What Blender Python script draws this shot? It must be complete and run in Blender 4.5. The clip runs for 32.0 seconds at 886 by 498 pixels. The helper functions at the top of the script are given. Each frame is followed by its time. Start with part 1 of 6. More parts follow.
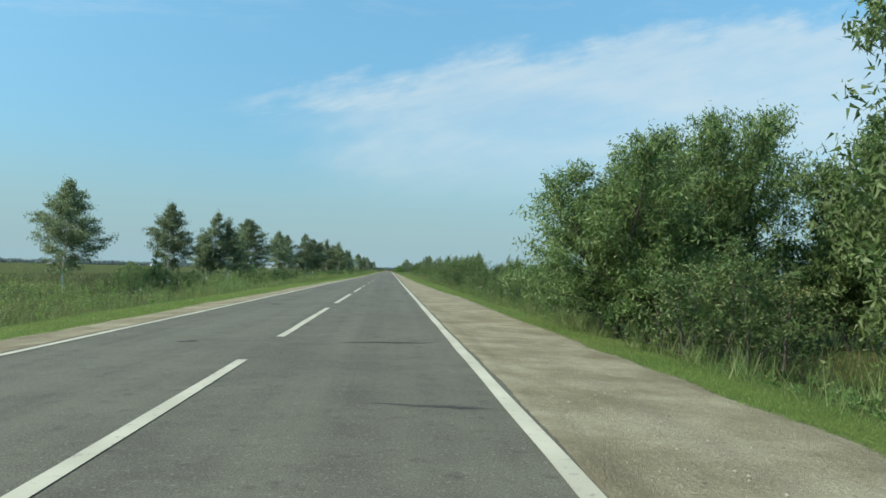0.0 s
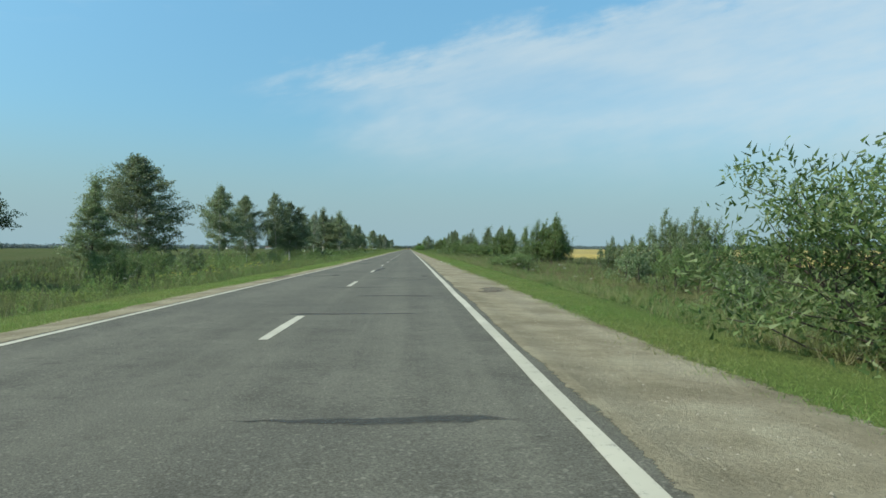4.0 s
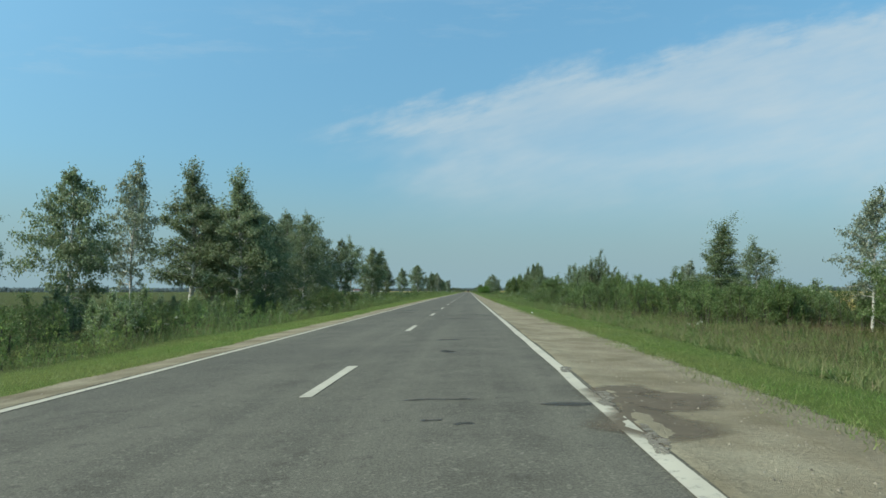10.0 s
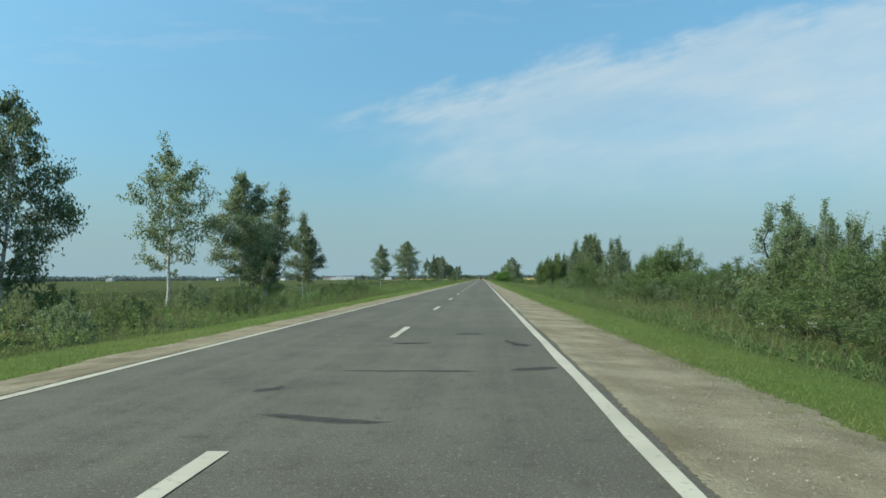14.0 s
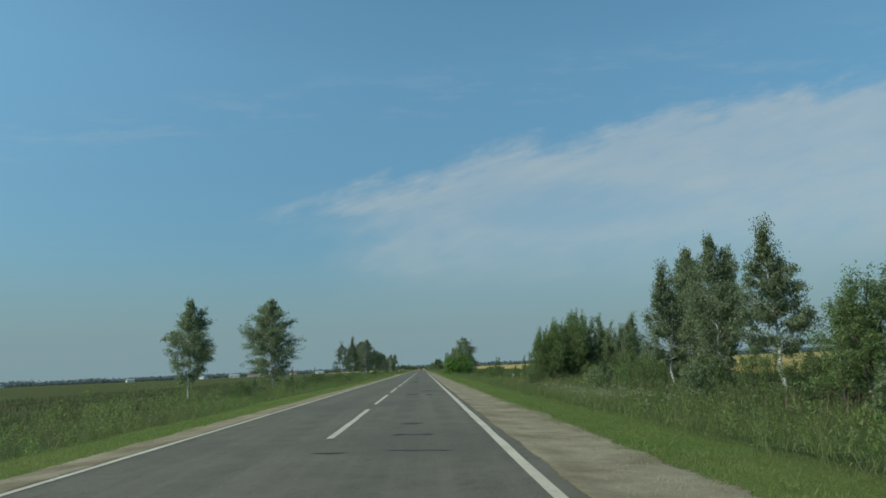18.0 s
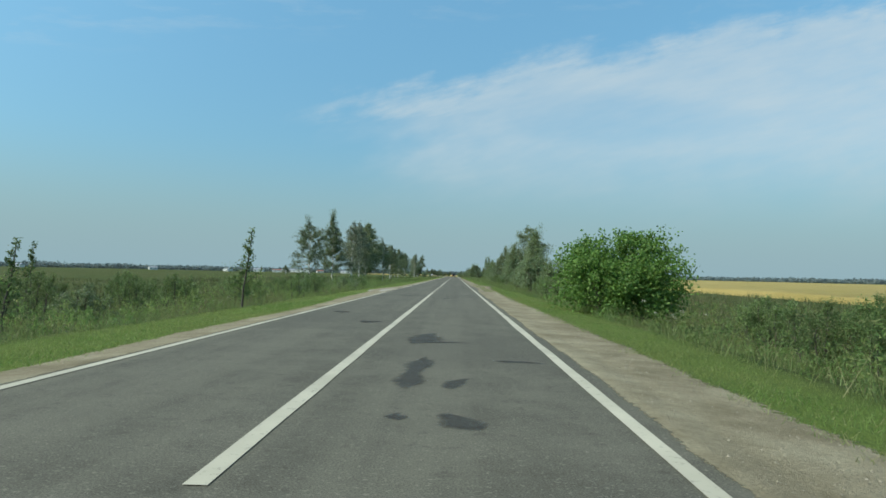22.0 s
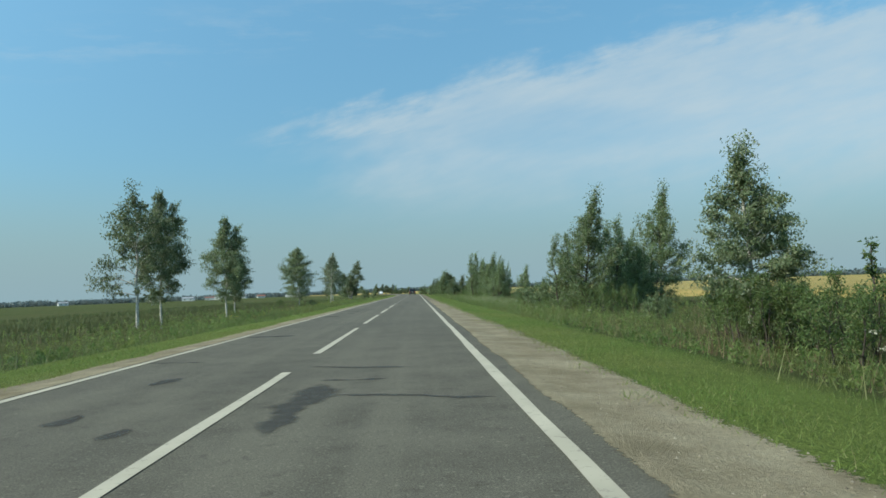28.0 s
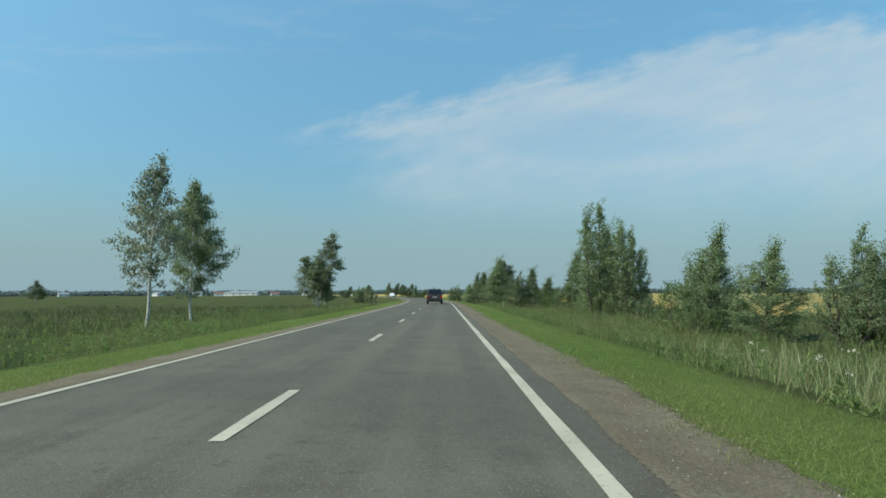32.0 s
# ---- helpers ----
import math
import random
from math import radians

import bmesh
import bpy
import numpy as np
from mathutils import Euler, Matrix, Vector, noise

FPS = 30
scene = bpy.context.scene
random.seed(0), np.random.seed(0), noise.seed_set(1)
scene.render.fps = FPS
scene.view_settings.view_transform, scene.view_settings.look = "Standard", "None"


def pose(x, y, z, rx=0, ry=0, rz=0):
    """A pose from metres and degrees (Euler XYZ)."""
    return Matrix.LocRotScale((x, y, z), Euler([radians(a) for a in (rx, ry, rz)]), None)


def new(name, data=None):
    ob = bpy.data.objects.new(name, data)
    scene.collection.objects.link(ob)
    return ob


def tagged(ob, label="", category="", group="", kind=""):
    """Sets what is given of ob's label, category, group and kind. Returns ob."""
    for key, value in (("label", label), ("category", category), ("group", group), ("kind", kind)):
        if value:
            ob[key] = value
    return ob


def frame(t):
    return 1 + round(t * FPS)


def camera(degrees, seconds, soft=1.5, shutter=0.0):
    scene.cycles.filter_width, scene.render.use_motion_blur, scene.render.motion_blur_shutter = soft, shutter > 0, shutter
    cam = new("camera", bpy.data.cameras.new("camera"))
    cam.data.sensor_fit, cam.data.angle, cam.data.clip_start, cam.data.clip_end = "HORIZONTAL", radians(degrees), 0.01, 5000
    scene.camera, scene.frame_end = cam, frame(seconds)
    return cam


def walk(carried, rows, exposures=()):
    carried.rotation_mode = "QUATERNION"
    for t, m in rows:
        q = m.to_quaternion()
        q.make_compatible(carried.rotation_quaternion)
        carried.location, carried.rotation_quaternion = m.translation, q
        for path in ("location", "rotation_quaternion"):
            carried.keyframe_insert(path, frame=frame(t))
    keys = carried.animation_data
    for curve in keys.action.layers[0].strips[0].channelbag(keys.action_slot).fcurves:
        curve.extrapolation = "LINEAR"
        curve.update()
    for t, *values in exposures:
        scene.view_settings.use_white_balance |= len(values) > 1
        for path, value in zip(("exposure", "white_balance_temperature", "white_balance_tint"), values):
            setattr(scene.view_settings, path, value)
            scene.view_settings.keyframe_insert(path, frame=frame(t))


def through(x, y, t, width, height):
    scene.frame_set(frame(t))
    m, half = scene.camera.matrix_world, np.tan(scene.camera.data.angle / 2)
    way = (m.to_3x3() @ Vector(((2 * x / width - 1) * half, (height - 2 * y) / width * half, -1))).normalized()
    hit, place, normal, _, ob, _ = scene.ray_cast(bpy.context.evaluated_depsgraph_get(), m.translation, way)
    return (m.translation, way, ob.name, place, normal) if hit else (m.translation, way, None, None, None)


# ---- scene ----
cam = camera(66.53, 32.0, soft=1.6)
PATH = (
    (0, 1.852, 0.33, 1.189, 91.906, -1.260, -4.506),
    (0.5, 1.821, 7.35, 1.173, 91.933, -1.504, -4.458),
    (1, 1.804, 15.40, 1.230, 91.835, -1.100, -4.118),
    (1.5, 1.778, 22.72, 1.176, 91.583, -1.044, -3.988),
    (2, 1.800, 30.42, 1.194, 89.667, -0.660, -3.933),
    (2.5, 1.854, 38.70, 1.153, 89.476, -0.679, -3.822),
    (4.5, 1.784, 73.36, 1.153, 90.060, -0.106, -2.428),
    (5, 1.734, 83.58, 1.160, 90.024, -0.230, -2.146),
    (5.5, 1.751, 92.07, 1.211, 92.306, 0.007, -2.728),
    (6, 1.749, 102.42, 1.183, 92.891, -0.097, -2.998),
    (6.5, 1.755, 111.47, 1.230, 94.167, -0.715, -3.366),
    (7, 1.785, 122.10, 1.184, 95.112, 1.401, -3.736),
    (7.5, 1.793, 131.89, 1.222, 95.277, 3.270, -4.820),
    (8, 1.798, 143.00, 1.198, 94.845, 4.610, -4.839),
    (8.5, 1.792, 153.22, 1.227, 95.162, 2.881, 0.453),
    (9, 1.791, 163.21, 1.146, 94.652, 2.075, 2.129),
    (9.5, 1.786, 173.54, 1.223, 94.516, 0.720, 1.953),
    (10, 1.746, 184.98, 1.135, 93.557, 0.076, 2.182),
    (10.5, 1.737, 195.40, 1.213, 93.578, 0.087, 2.510),
    (11, 1.702, 206.68, 1.124, 93.062, 0.536, 1.874),
    (11.5, 1.698, 217.12, 1.195, 92.877, 0.475, 2.309),
    (12, 1.689, 228.64, 1.165, 92.660, 0.576, 2.626),
    (12.5, 1.702, 239.50, 1.178, 92.669, 0.500, 2.749),
    (13, 1.723, 251.66, 1.212, 92.505, 0.390, 2.930),
    (13.5, 1.776, 261.91, 1.177, 92.504, 0.406, 3.069),
    (14, 1.829, 274.57, 1.192, 92.493, 0.337, 3.323),
    (14.5, 1.863, 285.38, 1.165, 92.355, 0.058, 3.341),
    (15, 1.949, 298.29, 1.196, 92.439, 0.324, 3.433),
    (15.5, 2.045, 308.96, 1.199, 98.688, 0.129, 0.175),
    (17.5, 1.765, 357.42, 1.165, 103.442, -1.484, -3.161),
    (18, 1.755, 371.24, 1.208, 99.948, 2.497, -1.710),
    (18.5, 1.758, 383.06, 1.170, 94.431, -1.642, -0.645),
    (19, 1.787, 396.82, 1.224, 92.663, 2.534, -1.290),
    (19.5, 1.779, 408.97, 1.171, 92.017, 3.628, -1.696),
    (20, 1.787, 422.75, 1.192, 91.154, 0.430, -1.059),
    (20.5, 1.788, 435.37, 1.174, 90.633, 0.636, -0.070),
    (21, 1.733, 448.60, 1.221, 91.539, -0.105, 0.808),
    (21.5, 1.632, 461.87, 1.175, 91.991, 0.093, 1.064),
    (22, 1.449, 476.36, 1.223, 92.167, -1.197, 1.011),
    (22.5, 1.460, 489.37, 1.171, 92.574, -1.768, 0.885),
    (23, 1.480, 503.24, 1.205, 93.027, -1.631, 0.337),
    (23.5, 1.586, 516.26, 1.174, 93.197, -1.359, -0.130),
    (24, 1.698, 531.24, 1.181, 92.802, 0.789, -0.244),
    (24.5, 1.750, 543.86, 1.155, 92.412, 0.475, -0.458),
    (26.5, 1.791, 597.05, 1.156, 92.573, -0.067, 0.728),
    (27, 1.839, 612.66, 1.179, 93.716, 0.643, 1.462),
    (27.5, 1.884, 625.79, 1.168, 94.196, 0.651, 1.407),
    (28, 1.948, 641.43, 1.134, 93.465, 2.228, -2.286),
    (28.5, 1.985, 655.19, 1.172, 92.949, 3.358, -3.294),
    (29, 1.984, 669.75, 1.146, 93.467, 1.949, -3.800),
    (29.5, 2.015, 683.29, 1.171, 94.185, 1.358, -3.554),
    (30, 2.025, 698.00, 1.199, 93.499, 0.997, -0.607),
    (30.5, 2.008, 711.66, 1.173, 94.133, 0.475, -0.843),
    (31, 2.011, 727.50, 1.157, 94.256, -0.246, 1.014),
    (31.5, 1.982, 741.33, 1.160, 94.302, 0.919, 1.019),
    (32, 1.907, 756.88, 1.224, 93.794, 0.239, 0.035),
)
EXPOSURES = ((0.0, 0.3), (1.0, 0.22), (2.0, 0.12), (5.0, 0.24), (6.0, 0.13), (7.0, -0.05), (9.0, -0.05), (10.0, 0.06), (11.0, 0.16), (15.0, 0.16), (15.5, 0.0), (17.5, -0.48), (18.0, -0.4), (18.5, -0.15), (19.0, 0.03), (20.0, 0.08), (24.0, 0.07), (32.0, 0.03))
walk(cam, [(t, pose(x, y, z, rx, ry, rz)) for t, x, y, z, rx, ry, rz in PATH], EXPOSURES)

# ---------------------------------------------------------------- light
SUN_EL, SUN_AZ = radians(43), radians(-108)      # azimuth from +y towards +x
world = bpy.data.worlds.new("sky")
scene.world = world
world.use_nodes = True
wn, wl = world.node_tree.nodes, world.node_tree.links
wn.clear()


def wnode(kind, **sockets):
    nd = wn.new(kind)
    for key, value in sockets.items():
        nd.inputs[int(key[1:])].default_value = value
    return nd


def wmath(op, a, b=0.0, c=0.0, clamp=False):
    nd = wn.new("ShaderNodeMath")
    nd.operation, nd.use_clamp = op, clamp
    for i, v in enumerate((a, b, c)):
        if isinstance(v, (int, float)):
            nd.inputs[i].default_value = v
        else:
            wl.new(v, nd.inputs[i])
    return nd.outputs[0]


sky = wn.new("ShaderNodeTexSky")
sky.sky_type, sky.sun_disc = "NISHITA", False
sky.sun_elevation, sky.sun_rotation = SUN_EL, SUN_AZ
sky.air_density, sky.dust_density, sky.ozone_density, sky.altitude = 1.0, 1.6, 1.6, 150
way = wn.new("ShaderNodeTexCoord")
sep = wn.new("ShaderNodeSeparateXYZ")
wl.new(way.outputs["Generated"], sep.inputs[0])
zz = wmath("MAXIMUM", sep.outputs[2], 0.03)
px, py = wmath("DIVIDE", sep.outputs[0], zz), wmath("DIVIDE", sep.outputs[1], zz)
# a sheet of high cloud over the far end of the road: u along the horizon, v up
ahead = wmath("MAXIMUM", wmath("ABSOLUTE", sep.outputs[1]), 0.05)
u, v = wmath("DIVIDE", sep.outputs[0], ahead), wmath("DIVIDE", sep.outputs[2], ahead)


def wnoise(along, across, scale, detail, rough):
    """Cloud noise, drawn out along the slanting front of the sheet."""
    at = wn.new("ShaderNodeCombineXYZ")
    wl.new(wmath("MULTIPLY", wmath("MULTIPLY_ADD", v, 0.28, u), along), at.inputs[0])
    wl.new(wmath("MULTIPLY", wmath("MULTIPLY_ADD", u, -0.28, v), across), at.inputs[1])
    nd = wnode("ShaderNodeTexNoise", _2=scale, _3=detail, _4=rough)
    wl.new(at.outputs[0], nd.inputs["Vector"])
    return wmath("SUBTRACT", nd.outputs[0], 0.5)


def wstep(value, low, high, least=0.0, most=1.0):
    nd = wn.new("ShaderNodeMapRange")
    nd.interpolation_type = "SMOOTHSTEP"
    for i, x in ((1, low), (2, high), (3, least), (4, most)):
        nd.inputs[i].default_value = x
    wl.new(value, nd.inputs[0])
    return nd.outputs[0]


puffs, wisps, blots = wnoise(1.0, 1.8, 7.0, 6.0, 0.62), wnoise(1.0, 4.5, 9.0, 7.0, 0.62), wnoise(1.0, 2.2, 4.5, 4.0, 0.55)
front = wmath("MULTIPLY_ADD", u, wmath("MULTIPLY_ADD", u, -0.12, 0.265), 0.306)
depth = wmath("SUBTRACT", front, v)
depth = wmath("MULTIPLY_ADD", puffs, 0.13, wmath("MULTIPLY_ADD", wisps, 0.075, depth))
body = wstep(wmath("MULTIPLY_ADD", blots, 0.40, u), -0.22, 0.07)
tongue = wmath("MULTIPLY", wstep(u, -0.30, -0.14), wstep(wmath("MULTIPLY_ADD", wisps, 0.05, v), 0.215, 0.25))
cover = wmath("MULTIPLY", wmath("MAXIMUM", body, tongue), wstep(depth, -0.012, 0.05))
cover = wmath("MULTIPLY", cover, wstep(wmath("MULTIPLY_ADD", blots, 0.10, v), 0.07, 0.215, 0.10))
# thinner folds, and a gap where the blue comes through
gap = wmath("ADD", wmath("POWER", wmath("MULTIPLY", wmath("SUBTRACT", u, 0.24), 5.5), 2.0), wmath("POWER", wmath("MULTIPLY", wmath("SUBTRACT", v, 0.235), 26.0), 2.0))
thick = wmath("MULTIPLY_ADD", wisps, 0.50, wmath("MULTIPLY_ADD", blots, 0.50, 0.56))
thick = wmath("MULTIPLY", wmath("MINIMUM", wmath("MAXIMUM", thick, 0.30), 0.68), wstep(gap, 0.0, 1.8, 0.62))
cover = wmath("MULTIPLY", cover, thick, clamp=True)
# a few torn shreds ahead of the sheet
com3 = wn.new("ShaderNodeCombineXYZ")
wl.new(wmath("MULTIPLY", px, 1.2), com3.inputs[0]), wl.new(wmath("MULTIPLY", py, 2.2), com3.inputs[1])
shred = wnode("ShaderNodeTexNoise", _2=1.9, _3=8.0, _4=0.66)
wl.new(com3.outputs[0], shred.inputs["Vector"])
band = wmath("SUBTRACT", 1.0, wmath("MULTIPLY", wmath("ABSOLUTE", wmath("SUBTRACT", wmath("MULTIPLY_ADD", px, 0.2, py), 2.40)), 2.6), clamp=True)
shreds = wmath("MULTIPLY", wmath("MULTIPLY", wmath("SUBTRACT", shred.outputs[0], 0.50), 3.2, clamp=True), wmath("MULTIPLY", band, 0.34), clamp=True)
cover = wmath("MAXIMUM", cover, shreds)
# summer haze: a clear cyan blue overhead, pale blue-grey low down
tone = wn.new("ShaderNodeValToRGB")
for e, (p, c) in zip(tone.color_ramp.elements, ((0.0, (0.62, 0.86, 0.92, 1)), (0.42, (1.29, 1.98, 1.86, 1)))):
    e.position, e.color = p, c
wl.new(sep.outputs[2], tone.inputs[0])
clear = wn.new("ShaderNodeMix")
clear.data_type, clear.blend_type = "RGBA", "MULTIPLY"
clear.inputs[0].default_value = 1.0
wl.new(sky.outputs[0], clear.inputs[6])
wl.new(tone.outputs[0], clear.inputs[7])
mixc = wn.new("ShaderNodeMix")
mixc.data_type = "RGBA"
wl.new(cover, mixc.inputs[0])
wl.new(clear.outputs[2], mixc.inputs[6])
mixc.inputs[7].default_value = (5.45, 6.40, 6.75, 1)
haze = wn.new("ShaderNodeMapRange")
haze.interpolation_type = "SMOOTHSTEP"
for i, v in ((1, 0.0), (2, 0.20), (3, 0.92), (4, 0.0)):
    haze.inputs[i].default_value = v
wl.new(sep.outputs[2], haze.inputs[0])
hazy = wn.new("ShaderNodeMix")
hazy.data_type = "RGBA"
wl.new(haze.outputs[0], hazy.inputs[0])
wl.new(mixc.outputs[2], hazy.inputs[6])
hazy.inputs[7].default_value = (2.9, 4.35, 4.9, 1)
back = wn.new("ShaderNodeBackground")
back.inputs[1].default_value = 0.10
wl.new(hazy.outputs[2], back.inputs[0])
out = wn.new("ShaderNodeOutputWorld")
wl.new(back.outputs[0], out.inputs[0])

sun_data = bpy.data.lights.new("sun", "SUN")
sun_data.energy, sun_data.angle, sun_data.color = 3.9, radians(0.6), (1.0, 0.93, 0.77)
sun = new("sun", sun_data)
to_sun = Vector((math.sin(SUN_AZ) * math.cos(SUN_EL), math.cos(SUN_AZ) * math.cos(SUN_EL), math.sin(SUN_EL)))
sun.rotation_euler = to_sun.to_track_quat("Z", "Y").to_euler()


# ---------------------------------------------------------------- materials
def material(name):
    m = bpy.data.materials.new(name)
    m.use_nodes = True
    nt = m.node_tree
    return m, nt, nt.nodes["Principled BSDF"]


def link(nt, a, b):
    nt.links.new(a, b)


def noise_of(nt, scale, detail=4.0, rough=0.55, coords="Object", stretch=None):
    tc = nt.nodes.new("ShaderNodeTexCoord")
    nz = nt.nodes.new("ShaderNodeTexNoise")
    nz.inputs["Scale"].default_value, nz.inputs["Detail"].default_value, nz.inputs["Roughness"].default_value = scale, detail, rough
    if stretch:
        mp = nt.nodes.new("ShaderNodeMapping")
        mp.inputs["Scale"].default_value = stretch
        link(nt, tc.outputs[coords], mp.inputs["Vector"])
        link(nt, mp.outputs[0], nz.inputs["Vector"])
    else:
        link(nt, tc.outputs[coords], nz.inputs["Vector"])
    return nz.outputs[0]


def ramp(nt, fac, stops):
    r = nt.nodes.new("ShaderNodeValToRGB")
    el = r.color_ramp.elements
    while len(el) < len(stops):
        el.new(0.5)
    for e, (p, c) in zip(el, stops):
        e.position, e.color = p, (*c, 1)
    link(nt, fac, r.inputs[0])
    return r.outputs[0]


def mixed(nt, fac, a, b, blend="MIX"):
    m = nt.nodes.new("ShaderNodeMix")
    m.data_type, m.blend_type = "RGBA", blend
    for sock, v in ((m.inputs[0], fac), (m.inputs[6], a), (m.inputs[7], b)):
        if isinstance(v, (int, float)):
            sock.default_value = v
        elif isinstance(v, tuple):
            sock.default_value = (*v, 1)
        else:
            link(nt, v, sock)
    return m.outputs[2]


def bump(nt, bsdf, height, strength, distance):
    b = nt.nodes.new("ShaderNodeBump")
    b.inputs["Strength"].default_value, b.inputs["Distance"].default_value = strength, distance
    link(nt, height, b.inputs["Height"])
    link(nt, b.outputs[0], bsdf.inputs["Normal"])


def plain(name, colour, rough=0.6, metal=0.0, speck=0.12, scale=6.0):
    m, nt, b = material(name)
    c = mixed(nt, noise_of(nt, scale), tuple(v * (1 - speck) for v in colour), tuple(min(1, v * (1 + speck)) for v in colour))
    link(nt, c, b.inputs["Base Color"])
    b.inputs["Roughness"].default_value, b.inputs["Metallic"].default_value = rough, metal
    return m


def asphalt_material():
    m, nt, b = material("asphalt")
    fine = noise_of(nt, 70, 3, 0.75)
    mid = noise_of(nt, 1.1, 6, 0.68)
    cloud = noise_of(nt, 0.16, 4, 0.6)
    lanes = noise_of(nt, 0.9, 5, 0.6, stretch=(1.6, 0.02, 1))
    c = ramp(nt, mid, [(0.36, (0.063, 0.058, 0.043)), (0.5, (0.099, 0.093, 0.070)), (0.64, (0.131, 0.123, 0.094))])
    c = mixed(nt, ramp(nt, lanes, [(0.44, (0, 0, 0)), (0.60, (0.700, 0.700, 0.700))]), c, (0.149, 0.141, 0.106))
    c = mixed(nt, ramp(nt, cloud, [(0.50, (0, 0, 0)), (0.62, (0.600, 0.600, 0.600))]), c, (0.065, 0.061, 0.048))
    c = mixed(nt, ramp(nt, fine, [(0.40, (0, 0, 0)), (0.60, (1, 1, 1))]), mixed(nt, 0.5, c, (0.040, 0.036, 0.028)), mixed(nt, 0.35, c, (0.208, 0.199, 0.156)))
    stone = noise_of(nt, 26, 2, 0.6)
    c = mixed(nt, ramp(nt, stone, [(0.60, (0, 0, 0)), (0.68, (0.500, 0.500, 0.500))]), c, (0.248, 0.234, 0.185))
    grime = noise_of(nt, 4.5, 6, 0.75)
    c = mixed(nt, ramp(nt, grime, [(0.56, (0, 0, 0)), (0.66, (0.550, 0.550, 0.550))]), c, (0.048, 0.044, 0.034))
    link(nt, c, b.inputs["Base Color"])
    b.inputs["Specular IOR Level"].default_value = 0.27
    b.inputs["Roughness"].default_value = 0.88
    bump(nt, b, fine, 0.7, 0.008)
    return m


def soft_edge(nt, bsdf, scale, lo, hi, most):
    """A film that frays out from the core of its band."""
    at = nt.nodes.new("ShaderNodeAttribute")
    at.attribute_name = "core"
    fray = nt.nodes.new("ShaderNodeMath")
    fray.operation = "MULTIPLY_ADD"
    link(nt, noise_of(nt, scale, 7, 0.78), fray.inputs[0])
    fray.inputs[1].default_value = 1.5
    link(nt, at.outputs["Fac"], fray.inputs[2])
    less = nt.nodes.new("ShaderNodeMath")
    less.operation = "SUBTRACT"
    link(nt, fray.outputs[0], less.inputs[0])
    less.inputs[1].default_value = 0.75
    link(nt, ramp(nt, less.outputs[0], [(lo, (0.0, 0.0, 0.0)), (hi, (most, most, most))]), bsdf.inputs["Alpha"])


def tar_material():
    m, nt, b = material("tar_seal")
    c = ramp(nt, noise_of(nt, 4, 6, 0.75), [(0.40, (0.033, 0.032, 0.028)), (0.62, (0.054, 0.054, 0.046))])
    c = mixed(nt, ramp(nt, noise_of(nt, 11, 5, 0.8), [(0.56, (0, 0, 0)), (0.66, (0.8, 0.8, 0.8))]), c, (0.085, 0.085, 0.071))
    link(nt, c, b.inputs["Base Color"])
    b.inputs["Roughness"].default_value = 0.85
    soft_edge(nt, b, 6.0, 0.04, 1.0, 0.68)
    return m


def ragged(name, colour, scale, lo, hi, most):
    """A thin stain that breaks up at its edges."""
    m = plain(name, colour, 0.9, 0.0, 0.4, 5.0)
    soft_edge(m.node_tree, m.node_tree.nodes["Principled BSDF"], scale, lo, hi, most)
    return m


def paint_material():
    m, nt, b = material("road_paint")
    wear = noise_of(nt, 9, 6, 0.8)
    broad = noise_of(nt, 0.9, 3, 0.5)
    c = mixed(nt, ramp(nt, broad, [(0.3, (0, 0, 0)), (0.7, (1, 1, 1))]), (0.37, 0.345, 0.265), (0.50, 0.468, 0.366))
    c = mixed(nt, ramp(nt, wear, [(0.56, (0, 0, 0)), (0.66, (0.85, 0.85, 0.85))]), c, (0.20, 0.19, 0.165))
    link(nt, c, b.inputs["Base Color"])
    b.inputs["Roughness"].default_value = 0.75
    return m


